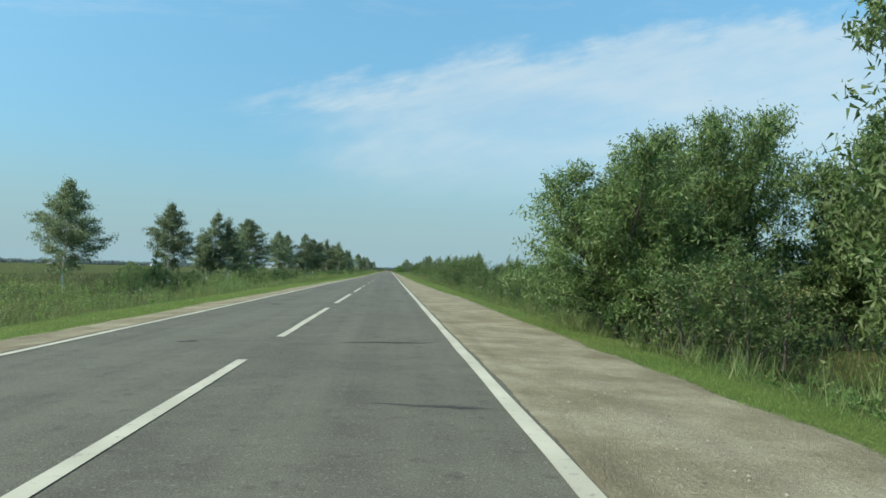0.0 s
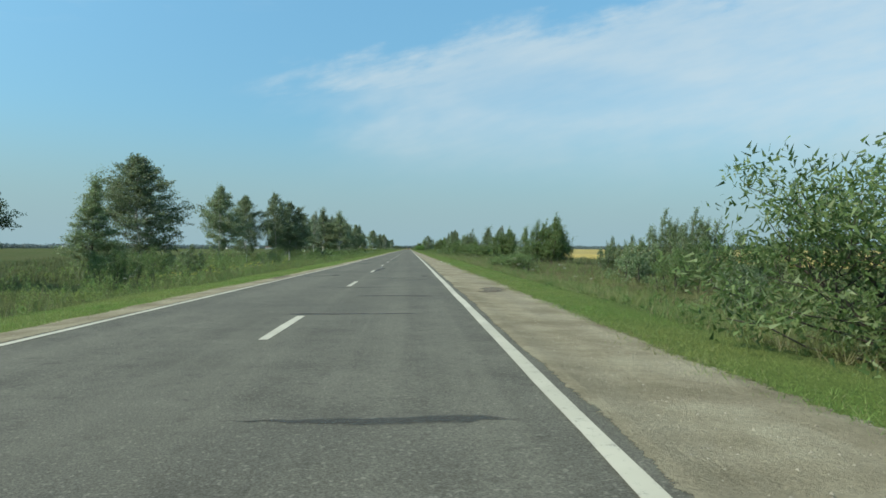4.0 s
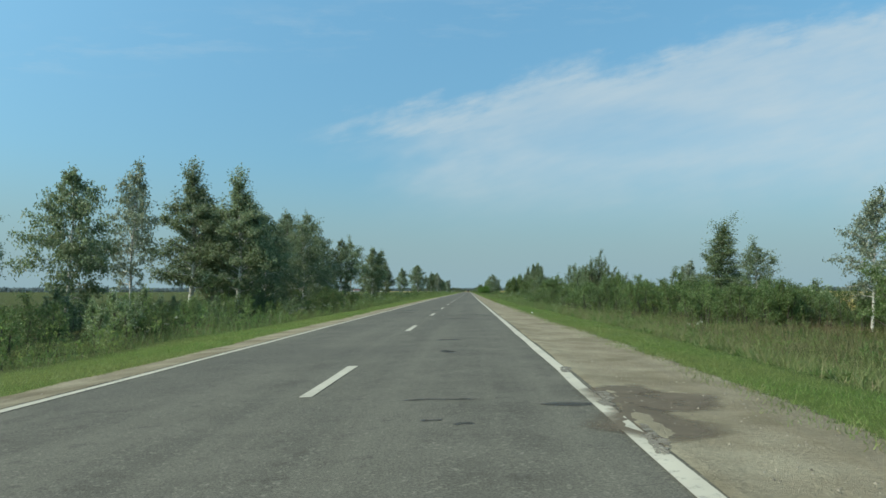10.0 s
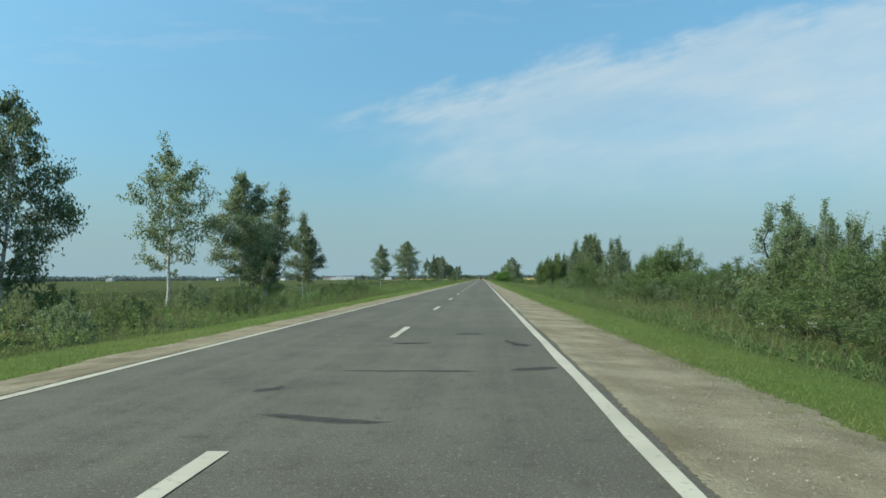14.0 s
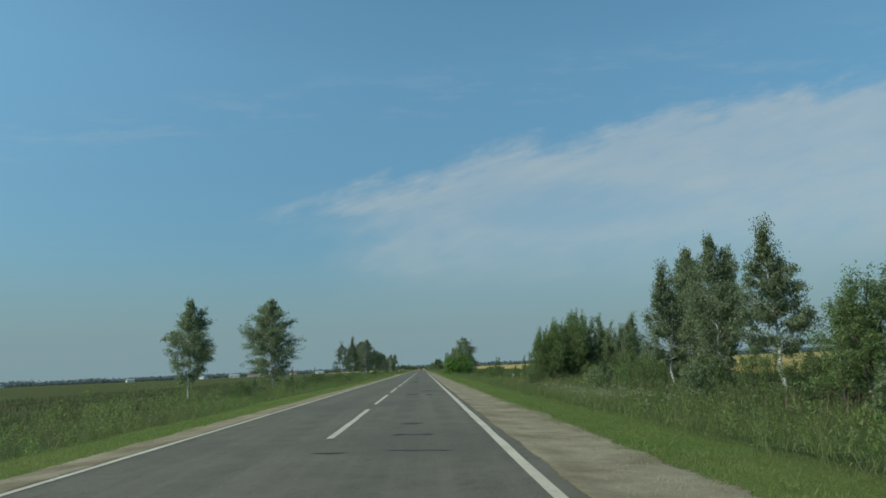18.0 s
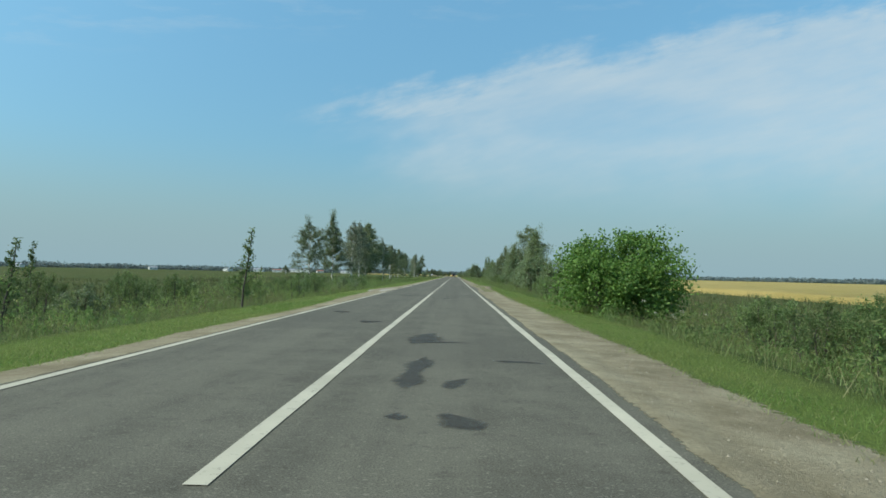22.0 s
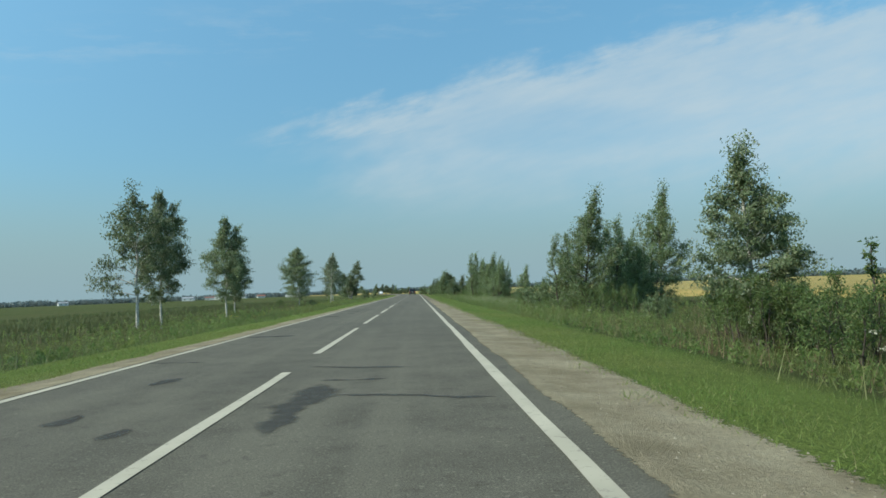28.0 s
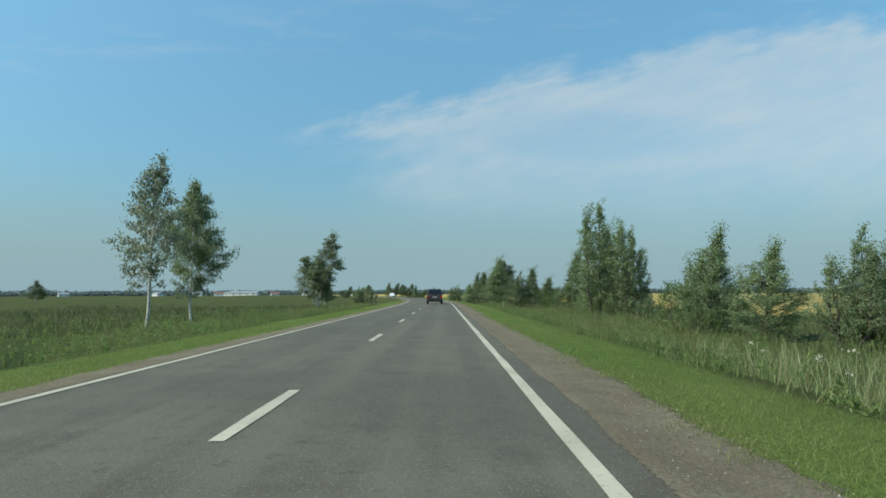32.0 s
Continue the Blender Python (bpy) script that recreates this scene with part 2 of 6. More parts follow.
def gravel_material(film=False):
    m, nt, b = material("gravel_film" if film else "gravel")
    big, fine = noise_of(nt, 0.8, 5, 0.65), noise_of(nt, 24, 5, 0.75)
    track = noise_of(nt, 0.8, 4, 0.6, stretch=(2.5, 0.05, 1))
    c = ramp(nt, big, [(0.36, (0.208, 0.176, 0.112)), (0.5, (0.296, 0.257, 0.172)), (0.64, (0.392, 0.350, 0.242))])
    c = mixed(nt, ramp(nt, track, [(0.45, (0, 0, 0)), (0.7, (0.45, 0.45, 0.45))]), c, (0.232, 0.207, 0.150))
    c = mixed(nt, ramp(nt, fine, [(0.36, (0.0, 0.0, 0.0)), (0.64, (0.95, 0.95, 0.95))]), mixed(nt, 0.42, c, (0.13, 0.107, 0.075)), c)
    # towards the bend the shoulder is dark earthy grit
    tc = nt.nodes.new("ShaderNodeTexCoord")
    sp = nt.nodes.new("ShaderNodeSeparateXYZ")
    link(nt, tc.outputs["Object"], sp.inputs[0])
    late = nt.nodes.new("ShaderNodeMapRange")
    for i, v in ((1, 700.0), (2, 738.0), (3, 0.0), (4, 0.62)):
        late.inputs[i].default_value = v
    link(nt, sp.outputs[1], late.inputs[0])
    c = mixed(nt, late.outputs[0], c, mixed(nt, ramp(nt, fine, [(0.36, (0, 0, 0)), (0.64, (1, 1, 1))]), (0.085, 0.070, 0.052), (0.190, 0.162, 0.125)))
    link(nt, c, b.inputs["Base Color"])
    b.inputs["Specular IOR Level"].default_value = 0.06
    b.inputs["Roughness"].default_value = 0.95
    bump(nt, b, fine, 0.9, 0.03)
    if film:
        soft_edge(nt, b, 9.0, 0.44, 0.56, 1.0)
    return m


def ground_material():
    m, nt, b = material("meadow_soil")
    big, mid, fine = noise_of(nt, 0.03, 4, 0.55), noise_of(nt, 0.5, 5, 0.65), noise_of(nt, 9, 5, 0.7)
    c = ramp(nt, mid, [(0.34, (0.046, 0.062, 0.020)), (0.5, (0.068, 0.087, 0.028)), (0.66, (0.090, 0.102, 0.038))])
    c = mixed(nt, ramp(nt, big, [(0.42, (0, 0, 0)), (0.62, (0.8, 0.8, 0.8))]), c, (0.090, 0.088, 0.036))
    # the mown strips beside the shoulders
    tc = nt.nodes.new("ShaderNodeTexCoord")
    sp = nt.nodes.new("ShaderNodeSeparateXYZ")
    link(nt, tc.outputs["Object"], sp.inputs[0])
    ab = nt.nodes.new("ShaderNodeMath")
    ab.operation = "ABSOLUTE"
    link(nt, sp.outputs[0], ab.inputs[0])
    mown = nt.nodes.new("ShaderNodeMapRange")
    for i, v in ((1, 7.8), (2, 6.4), (3, 0.0), (4, 0.9)):
        mown.inputs[i].default_value = v
    link(nt, ab.outputs[0], mown.inputs[0])
    turf = ramp(nt, mid, [(0.34, (0.096, 0.152, 0.030)), (0.66, (0.160, 0.226, 0.052))])
    turf = mixed(nt, ramp(nt, noise_of(nt, 0.16, 4, 0.6), [(0.42, (0, 0, 0)), (0.64, (0.45, 0.45, 0.45))]), turf, (0.200, 0.205, 0.072))
    blade = noise_of(nt, 38, 4, 0.75)
    turf = mixed(nt, ramp(nt, blade, [(0.36, (0, 0, 0)), (0.62, (1, 1, 1))]), mixed(nt, 0.55, turf, (0.046, 0.068, 0.014)), mixed(nt, 0.35, turf, (0.250, 0.330, 0.080)))
    c = mixed(nt, mown.outputs[0], c, turf)
    c = mixed(nt, ramp(nt, fine, [(0.3, (0.0, 0.0, 0.0)), (0.7, (1, 1, 1))]), mixed(nt, 0.4, c, (0.050, 0.070, 0.022)), c)
    link(nt, c, b.inputs["Base Color"])
    b.inputs["Specular IOR Level"].default_value = 0.06
    b.inputs["Roughness"].default_value = 0.95
    bump(nt, b, fine, 0.9, 0.12)
    return m


def wheat_material():
    m, nt, b = material("ripe_wheat")
    big, fine = noise_of(nt, 0.05, 4, 0.55), noise_of(nt, 6, 5, 0.7)
    rows = noise_of(nt, 0.5, 3, 0.5, stretch=(1, 0.04, 1))
    c = ramp(nt, big, [(0.35, (0.36, 0.285, 0.105)), (0.65, (0.46, 0.36, 0.145))])
    c = mixed(nt, ramp(nt, rows, [(0.4, (0, 0, 0)), (0.7, (0.5, 0.5, 0.5))]), c, (0.30, 0.27, 0.09))
    c = mixed(nt, ramp(nt, fine, [(0.3, (0, 0, 0)), (0.7, (1, 1, 1))]), mixed(nt, 0.35, c, (0.15, 0.11, 0.04)), c)
    link(nt, c, b.inputs["Base Color"])
    b.inputs["Specular IOR Level"].default_value = 0.06
    b.inputs["Roughness"].default_value = 0.9
    bump(nt, b, fine, 1.0, 0.2)
    return m


def leaf_material(name, dark, light, through=0.35, gloss=0.45, odd=None, drift=None):
    """Leaves that differ one by one; drift: another colour that comes in broad patches."""
    m, nt, b = material(name)
    geo = nt.nodes.new("ShaderNodeNewGeometry")
    obj = nt.nodes.new("ShaderNodeObjectInfo")
    stops = [(0.0, dark), (0.75, light)]
    if odd:
        stops.append((0.97, odd))
    c = ramp(nt, geo.outputs["Random Per Island"], stops)
    if drift:
        c = mixed(nt, ramp(nt, noise_of(nt, 0.16, 4, 0.6), [(0.42, (0, 0, 0)), (0.64, (0.85, 0.85, 0.85))]), c, drift)
    hue = nt.nodes.new("ShaderNodeHueSaturation")
    mr = nt.nodes.new("ShaderNodeMapRange")
    for i, v in ((1, 0.0), (2, 1.0), (3, 0.82), (4, 1.2)):
        mr.inputs[i].default_value = v
    link(nt, obj.outputs["Random"], mr.inputs[0])
    link(nt, mr.outputs[0], hue.inputs["Value"])
    link(nt, c, hue.inputs["Color"])
    link(nt, hue.outputs[0], b.inputs["Base Color"])
    b.inputs["Roughness"].default_value = gloss
    tr = nt.nodes.new("ShaderNodeBsdfTranslucent")
    link(nt, hue.outputs[0], tr.inputs["Color"])
    mx = nt.nodes.new("ShaderNodeMixShader")
    mx.inputs[0].default_value = through
    link(nt, b.outputs[0], mx.inputs[1])
    link(nt, tr.outputs[0], mx.inputs[2])
    link(nt, mx.outputs[0], nt.nodes["Material Output"].inputs[0])
    return m


def birch_bark():
    m, nt, b = material("birch_bark")
    band = noise_of(nt, 3.0, 4, 0.7, stretch=(1.5, 1.5, 5.0))
    c = ramp(nt, band, [(0.40, (0.04, 0.036, 0.032)), (0.47, (0.55, 0.53, 0.48)), (0.8, (0.72, 0.70, 0.65))])
    link(nt, c, b.inputs["Base Color"])
    b.inputs["Roughness"].default_value = 0.75
    return m


def dark_bark():
    m, nt, b = material("dark_bark")
    n = noise_of(nt, 6.0, 5, 0.7, stretch=(2, 2, 0.6))
    link(nt, ramp(nt, n, [(0.3, (0.035, 0.029, 0.022)), (0.7, (0.12, 0.10, 0.08))]), b.inputs["Base Color"])
    b.inputs["Roughness"].default_value = 0.9
    bump(nt, b, n, 0.6, 0.03)
    return m


ASPHALT, TAR, PAINT, GRAVEL, GRIT = asphalt_material(), tar_material(), paint_material(), gravel_material(), gravel_material(True)
MEADOW, WHEAT = ground_material(), wheat_material()
BIRCH, BARK = birch_bark(), dark_bark()
LEAF_BIRCH = leaf_material("birch_leaves", (0.102, 0.143, 0.069), (0.232, 0.290, 0.147), 0.48, 0.62, (0.336, 0.358, 0.246))
LEAF_PALE = leaf_material("pale_birch_leaves", (0.125, 0.155, 0.100), (0.265, 0.300, 0.195), 0.44, 0.62, (0.36, 0.38, 0.28))
LEAF_ASPEN = leaf_material("aspen_leaves", (0.116, 0.170, 0.073), (0.238, 0.310, 0.140), 0.50, 0.62, (0.42, 0.45, 0.31))
LEAF_WILLOW = leaf_material("willow_leaves", (0.074, 0.128, 0.035), (0.174, 0.255, 0.076), 0.42, 0.62, (0.30, 0.35, 0.18))
LEAF_MAPLE = leaf_material("maple_leaves", (0.065, 0.135, 0.022), (0.155, 0.280, 0.055), 0.40, 0.62)
LEAF_SHRUB = leaf_material("shrub_leaves", (0.060, 0.108, 0.032), (0.150, 0.228, 0.069), 0.44, 0.62, (0.224, 0.235, 0.101))
GRASS = leaf_material("verge_grass", (0.092, 0.168, 0.030), (0.168, 0.268, 0.060), 0.42, 0.7, (0.27, 0.26, 0.12), (0.214, 0.236, 0.074))
WEED = leaf_material("tall_weeds", (0.100, 0.168, 0.040), (0.200, 0.288, 0.086), 0.44, 0.6, (0.30, 0.28, 0.13), (0.215, 0.225, 0.080))
HERB = leaf_material("leafy_weeds", (0.084, 0.158, 0.038), (0.195, 0.298, 0.084), 0.50, 0.6, (0.28, 0.29, 0.12), (0.215, 0.258, 0.074))
OLIVE = leaf_material("olive_grass", (0.115, 0.158, 0.042), (0.220, 0.265, 0.082), 0.42, 0.6, (0.31, 0.26, 0.14), (0.205, 0.180, 0.085))
MEADOWGRASS = leaf_material("meadow_blades", (0.058, 0.088, 0.026), (0.125, 0.158, 0.054), 0.34, 0.6, (0.20, 0.18, 0.09), (0.125, 0.125, 0.050))
STRAW = leaf_material("dry_grass", (0.15, 0.12, 0.062), (0.29, 0.23, 0.13), 0.3, 0.6, None, (0.20, 0.13, 0.085))
PLUME = leaf_material("grass_plumes", (0.17, 0.21, 0.09), (0.30, 0.335, 0.17), 0.35, 0.6)
UMBEL = leaf_material("white_umbels", (0.36, 0.36, 0.25), (0.52, 0.51, 0.38), 0.2, 0.6)
YELLOW = leaf_material("yellow_flowers", (0.36, 0.31, 0.05), (0.52, 0.45, 0.09), 0.25, 0.6)
# the haze of distance is mixed into these leaf colours, pale and bluish
HAZED_WOODS = leaf_material("far_woods", (0.160, 0.205, 0.205), (0.190, 0.235, 0.230), 0.45, 0.8)
WHITE_WALL = plain("white_plaster", (0.72, 0.71, 0.68), 0.8)
GREY_ROOF = plain("grey_sheet_roof", (0.30, 0.31, 0.33), 0.5)
RED_ROOF = plain("rust_red_roof", (0.24, 0.10, 0.07), 0.7)
DARK_GLASS = plain("dark_glass", (0.012, 0.014, 0.016), 0.06, 0.0, 0.02)
CAR_GREY = plain("dark_grey_car_paint", (0.085, 0.078, 0.074), 0.25, 0.35, 0.05)
CAR_WHITE = plain("white_car_paint", (0.75, 0.75, 0.74), 0.25, 0.0, 0.03)
PLASTIC = plain("black_plastic", (0.022, 0.022, 0.022), 0.6)
RUBBER = plain("tyre_rubber", (0.018, 0.018, 0.018), 0.85)
ALLOY = plain("alloy", (0.45, 0.45, 0.46), 0.3, 0.9)
RED_LENS = plain("red_lens", (0.35, 0.012, 0.012), 0.15)
PLATE = plain("plate_white", (0.65, 0.65, 0.62), 0.5)
POST_WHITE = plain("post_white", (0.74, 0.74, 0.72), 0.6)
POST_BLACK = plain("post_black", (0.02, 0.02, 0.02), 0.6)
CONCRETE = plain("old_concrete", (0.30, 0.275, 0.225), 0.9, 0.0, 0.3, 3.0)


# ---------------------------------------------------------------- mesh tools
def part(name, bm, mat, parent=None, label=""):
    """Links a bmesh as one object under a thing."""
    me = bpy.data.meshes.new(name)
    bm.to_mesh(me)
    bm.free()
    me.materials.append(mat)
    ob = new(name, me)
    if parent:
        ob.parent = parent
    if label:
        ob["label"] = label
    return ob


def mesh_arrays(name, verts, faces, mat, smooth=False):
    """A mesh from an (n, 3) array and an (m, 3 or 4) array of corners."""
    me = bpy.data.meshes.new(name)
    verts, faces = np.asarray(verts, np.float32), np.asarray(faces, np.int32)
    k = faces.shape[1]
    me.vertices.add(len(verts))
    me.vertices.foreach_set("co", verts.ravel())
    me.loops.add(faces.size)
    me.loops.foreach_set("vertex_index", faces.ravel())
    me.polygons.add(len(faces))
    me.polygons.foreach_set("loop_start", np.arange(0, faces.size, k, dtype=np.int32))
    me.polygons.foreach_set("loop_total", np.full(len(faces), k, np.int32))
    me.polygons.foreach_set("use_smooth", np.full(len(faces), bool(smooth)))
    me.materials.append(mat)
    me.update(calc_edges=True)
    return me


def quads(name, corners, mat):
    """corners: (n, 3 or 4, 3)."""
    n, k = corners.shape[:2]
    return mesh_arrays(name, corners.reshape(-1, 3), np.arange(k * n).reshape(n, k), mat)


def centre(y):
    """How far the road's middle has bent away from x = 0 at y."""
    y = np.asarray(y, float)
    d = np.clip(y - 828, 0, 372)
    return -(d * d) / 2000 - np.maximum(y - 1200, 0) * 372 / 1000


PROFILE_R = ((0, 3.3, 4.4, 5.2, 6.6, 7.6, 9.2, 11.4, 16, 30, 45, 200, 600, 6000), (0, 0, -0.03, -0.08, -0.22, -0.38, -0.78, -1.12, -1.1, -1.05, -0.9, -0.9, 0.0, 2.0))
PROFILE_L = ((0, 3.25, 3.9, 4.8, 6.4, 8.0, 9.8, 12.5, 20, 60, 400, 6000), (0, 0, -0.03, -0.08, -0.22, -0.40, -0.78, -1.1, -1.05, -1.1, -1.0, 2.0))


def fall(lx, y):
    """The road leans to one side on this stretch; the verges level it out."""
    lean = np.interp(y, (62, 115, 195, 258), (0.0, 0.0314, 0.0314, 0.0))
    return lean * np.sign(lx) * np.interp(np.abs(lx), (0, 5.5, 14), (0, 5.5, 0))


def ground_z(x, y):
    x, y = np.asarray(x, float), np.asarray(y, float)
    lx = x - centre(y)
    z = np.where(lx > 0, np.interp(lx, *PROFILE_R), np.interp(-lx, *PROFILE_L))
    amp = np.interp(np.abs(lx), (4.5, 7, 12, 40), (0, 0.05, 0.14, 0.2))
    wob = np.sin(x * 0.9 + 1.3 * np.sin(y * 0.31)) * 0.4 + np.sin(y * 0.47 + x * 0.21) * 0.35 + np.sin(x * 0.13 - y * 0.083) * 0.6
    return z + amp * wob + fall(lx, y)


def strip(name, left, right, ys, z_left, z_right, mat, drop=0.0):
    """A band along the road; left, right: offsets from the middle, one for each y."""
    ys = np.asarray(ys, float)
    c = centre(ys)
    a = np.stack([c + left, ys, fall(left + 0 * ys, ys) + z_left], 1)
    b = np.stack([c + right, ys, fall(right + 0 * ys, ys) + z_right], 1)
    rows = [a, b]
    if drop:
        rows = [a - (0, 0, drop), a, b, b - (0, 0, drop)]
    v = np.stack(rows, 1)
    n, k = v.shape[:2]
    i = np.arange(n - 1)[:, None] * k + np.arange(k - 1)[None, :]
    f = np.stack([i, i + 1, i + k + 1, i + k], -1).reshape(-1, 4)
    return mesh_arrays(name, v.reshape(-1, 3), f, mat)


# ---------------------------------------------------------------- ground and road
def build_ground():
    half = np.array([3.0, 3.6, 4.2, 4.8, 5.4, 6.0, 6.8, 7.6, 8.4, 9.2, 10, 11, 12, 13.5, 15, 17, 19, 22, 26, 30, 36, 44, 55, 70, 95, 130, 200, 350, 600, 1100, 2000, 4500])
    xs = np.concatenate([-half[::-1], half])
    ys = np.concatenate([np.array([-1500, -600, -250, -120]), np.arange(-60, 960, 1.5), np.arange(960, 1400, 8), np.array([1480, 1600, 1900, 2300, 3000, 4000, 6000])])
    X, Y = np.meshgrid(xs, ys)
    X = X + centre(Y)
    Z = ground_z(X, Y)
    Z = Z - np.interp(np.abs(X - centre(Y)), (3.3, 3.9, 5.4, 6.0), (0.07, 0.035, 0.03, 0.0))
    n, k = X.shape
    i = np.arange(n - 1)[:, None] * k + np.arange(k - 1)[None, :]
    f = np.stack([i, i + 1, i + k + 1, i + k], -1).reshape(-1, 4)
    me = mesh_arrays("ground", np.stack([X, Y, Z], -1).reshape(-1, 3), f, MEADOW, True)
    tagged(new("ground", me), "flat green meadow beside a country road", "meadow", kind="structure")


ROAD_Y = np.concatenate([np.arange(-60, 850, 2.0), np.arange(850, 1400, 4.0)])


def road_edge(y):
    """Where the asphalt ends on the near side."""
    y = np.asarray(y, float)
    e = np.interp(y, (0, 30, 60, 110, 145, 160, 190, 206, 250, 300, 380, 460, 525, 532, 538, 546, 556, 640, 690, 760), (3.12, 3.16, 3.20, 3.28, 3.27, 3.11, 3.11, 3.14, 3.18, 3.20, 3.28, 3.28, 3.30, 3.45, 3.66, 3.58, 3.36, 3.34, 3.42, 3.42))
    return e + 0.025 * np.sin(y * 0.83 + 1.4 * np.sin(y * 0.29)) + 0.015 * np.sin(y * 2.7)


def film(name, columns, ys, label, category):
    """A thin frayed layer of gravel; columns: across the road, (x, z, how thickly it lies)."""
    c = centre(ys)
    v = np.stack([np.stack([c + x, ys, z + 0 * ys], 1) for x, z, w in columns], 1)
    w = np.stack([np.full(len(ys), w) for x, z, w in columns], 1)
    n, k = v.shape[:2]
    i = np.arange(n - 1)[:, None] * k + np.arange(k - 1)[None, :]
    f = np.stack([i, i + 1, i + k + 1, i + k], -1).reshape(-1, 4)
    me = mesh_arrays(name, v.reshape(-1, 3), f, GRIT)
    me.attributes.new("core", "FLOAT", "POINT").data.foreach_set("value", w.ravel().astype(np.float32))
    tagged(new(name, me), label, category, kind="structure")


def edge_grit(edge, side, ys):
    """Grit dragged over the rim of the asphalt."""
    cols = []
    for off, z, w in ((-0.18, 0.003, 0.0), (-0.04, 0.003, 0.75), (0.05, 0.003, 2.0), (0.40, -0.034, 2.0)):
        x = side * np.maximum(edge + off, 3.05)
        cols.append((x, z + fall(x, ys), w))
    film("edge_grit", cols, ys, "pale grit dragged over the asphalt edge", "road grit")


def fringe(wide, edge, rim, drop, side, ys):
    """Gravel that thins out into the grass; the shoulder falls by drop from edge to rim."""
    cols = []
    for off, w in ((-0.45, 2.0), (-0.13, 1.6), (0.03, 0.7), (0.2, 0.35), (0.42, 0.0)):
        x = side * (wide + off)
        soil = ground_z(centre(ys) + x, ys) - np.interp(np.abs(x), (3.3, 3.9, 5.4, 6.0), (0.07, 0.035, 0.03, 0.0))
        run = np.abs(x) - edge
        lip = -0.012 - drop * run / (rim - edge) - 0.12 * np.maximum(np.abs(x) - rim, 0) + fall(x, ys)
        cols.append((x, np.maximum(soil, lip) + 0.0025, w))
    film("gravel_fringe", cols, ys, "thin tan gravel straying into the grass", "shoulder")


def build_road():
    rng = np.random.default_rng(3)
    ys = ROAD_Y
    jag = rng.normal(0, 0.02, len(ys))
    tagged(new("road", strip("road", -3.27 + rng.normal(0, 0.03, len(ys)), road_edge(ys) + jag, ys, 0.0, 0.0, ASPHALT, 0.06)),
           "worn grey asphalt two-lane road with sealed cracks", "road", kind="structure")
    ys2 = np.arange(-60, 1300, 0.25)
    wide = np.interp(ys2, (0, 30, 60, 110, 180, 260, 300, 420, 520, 530, 545, 556, 566, 600, 700, 757, 1300), (5.35, 5.3, 4.95, 4.6, 4.65, 4.75, 4.7, 4.65, 4.6, 4.7, 4.9, 5.6, 4.7, 4.5, 4.5, 4.3, 4.3))
    ragged = np.convolve(rng.normal(0, 0.05, len(ys2)), np.ones(5) / 2.5, "same") + 0.05 * np.sin(ys2 * 0.23)
    tagged(new("shoulder_right", strip("shoulder_right", road_edge(ys2) - 0.06, wide + ragged - 0.12, ys2, -0.012, -0.062, GRAVEL)),
           "dusty tan gravel shoulder with loose stones", "shoulder", kind="structure")
    fringe(wide + ragged, road_edge(ys2) - 0.06, wide + ragged - 0.12, 0.05, 1, ys2)
    wide = np.interp(ys2, (0, 100, 250, 300, 500, 522, 534, 545, 800, 1300), (4.1, 3.95, 4.0, 4.1, 3.8, 4.35, 4.8, 4.0, 3.8, 3.75))
    ragged = np.convolve(rng.normal(0, 0.05, len(ys2)), np.ones(5) / 2.5, "same") + 0.06 * np.sin(ys2 * 0.31)
    tagged(new("shoulder_left", strip("shoulder_left", -(wide + ragged), -3.25, ys2, -0.035, -0.012, GRAVEL)),
           "narrow tan gravel shoulder", "shoulder", kind="structure")
    fringe(wide + ragged + 0.1, 3.25, wide + ragged, 0.023, -1, ys2)
    edge_grit(road_edge(ys2), 1, ys2)
    edge_grit(np.full(len(ys2), 3.27), -1, ys2)


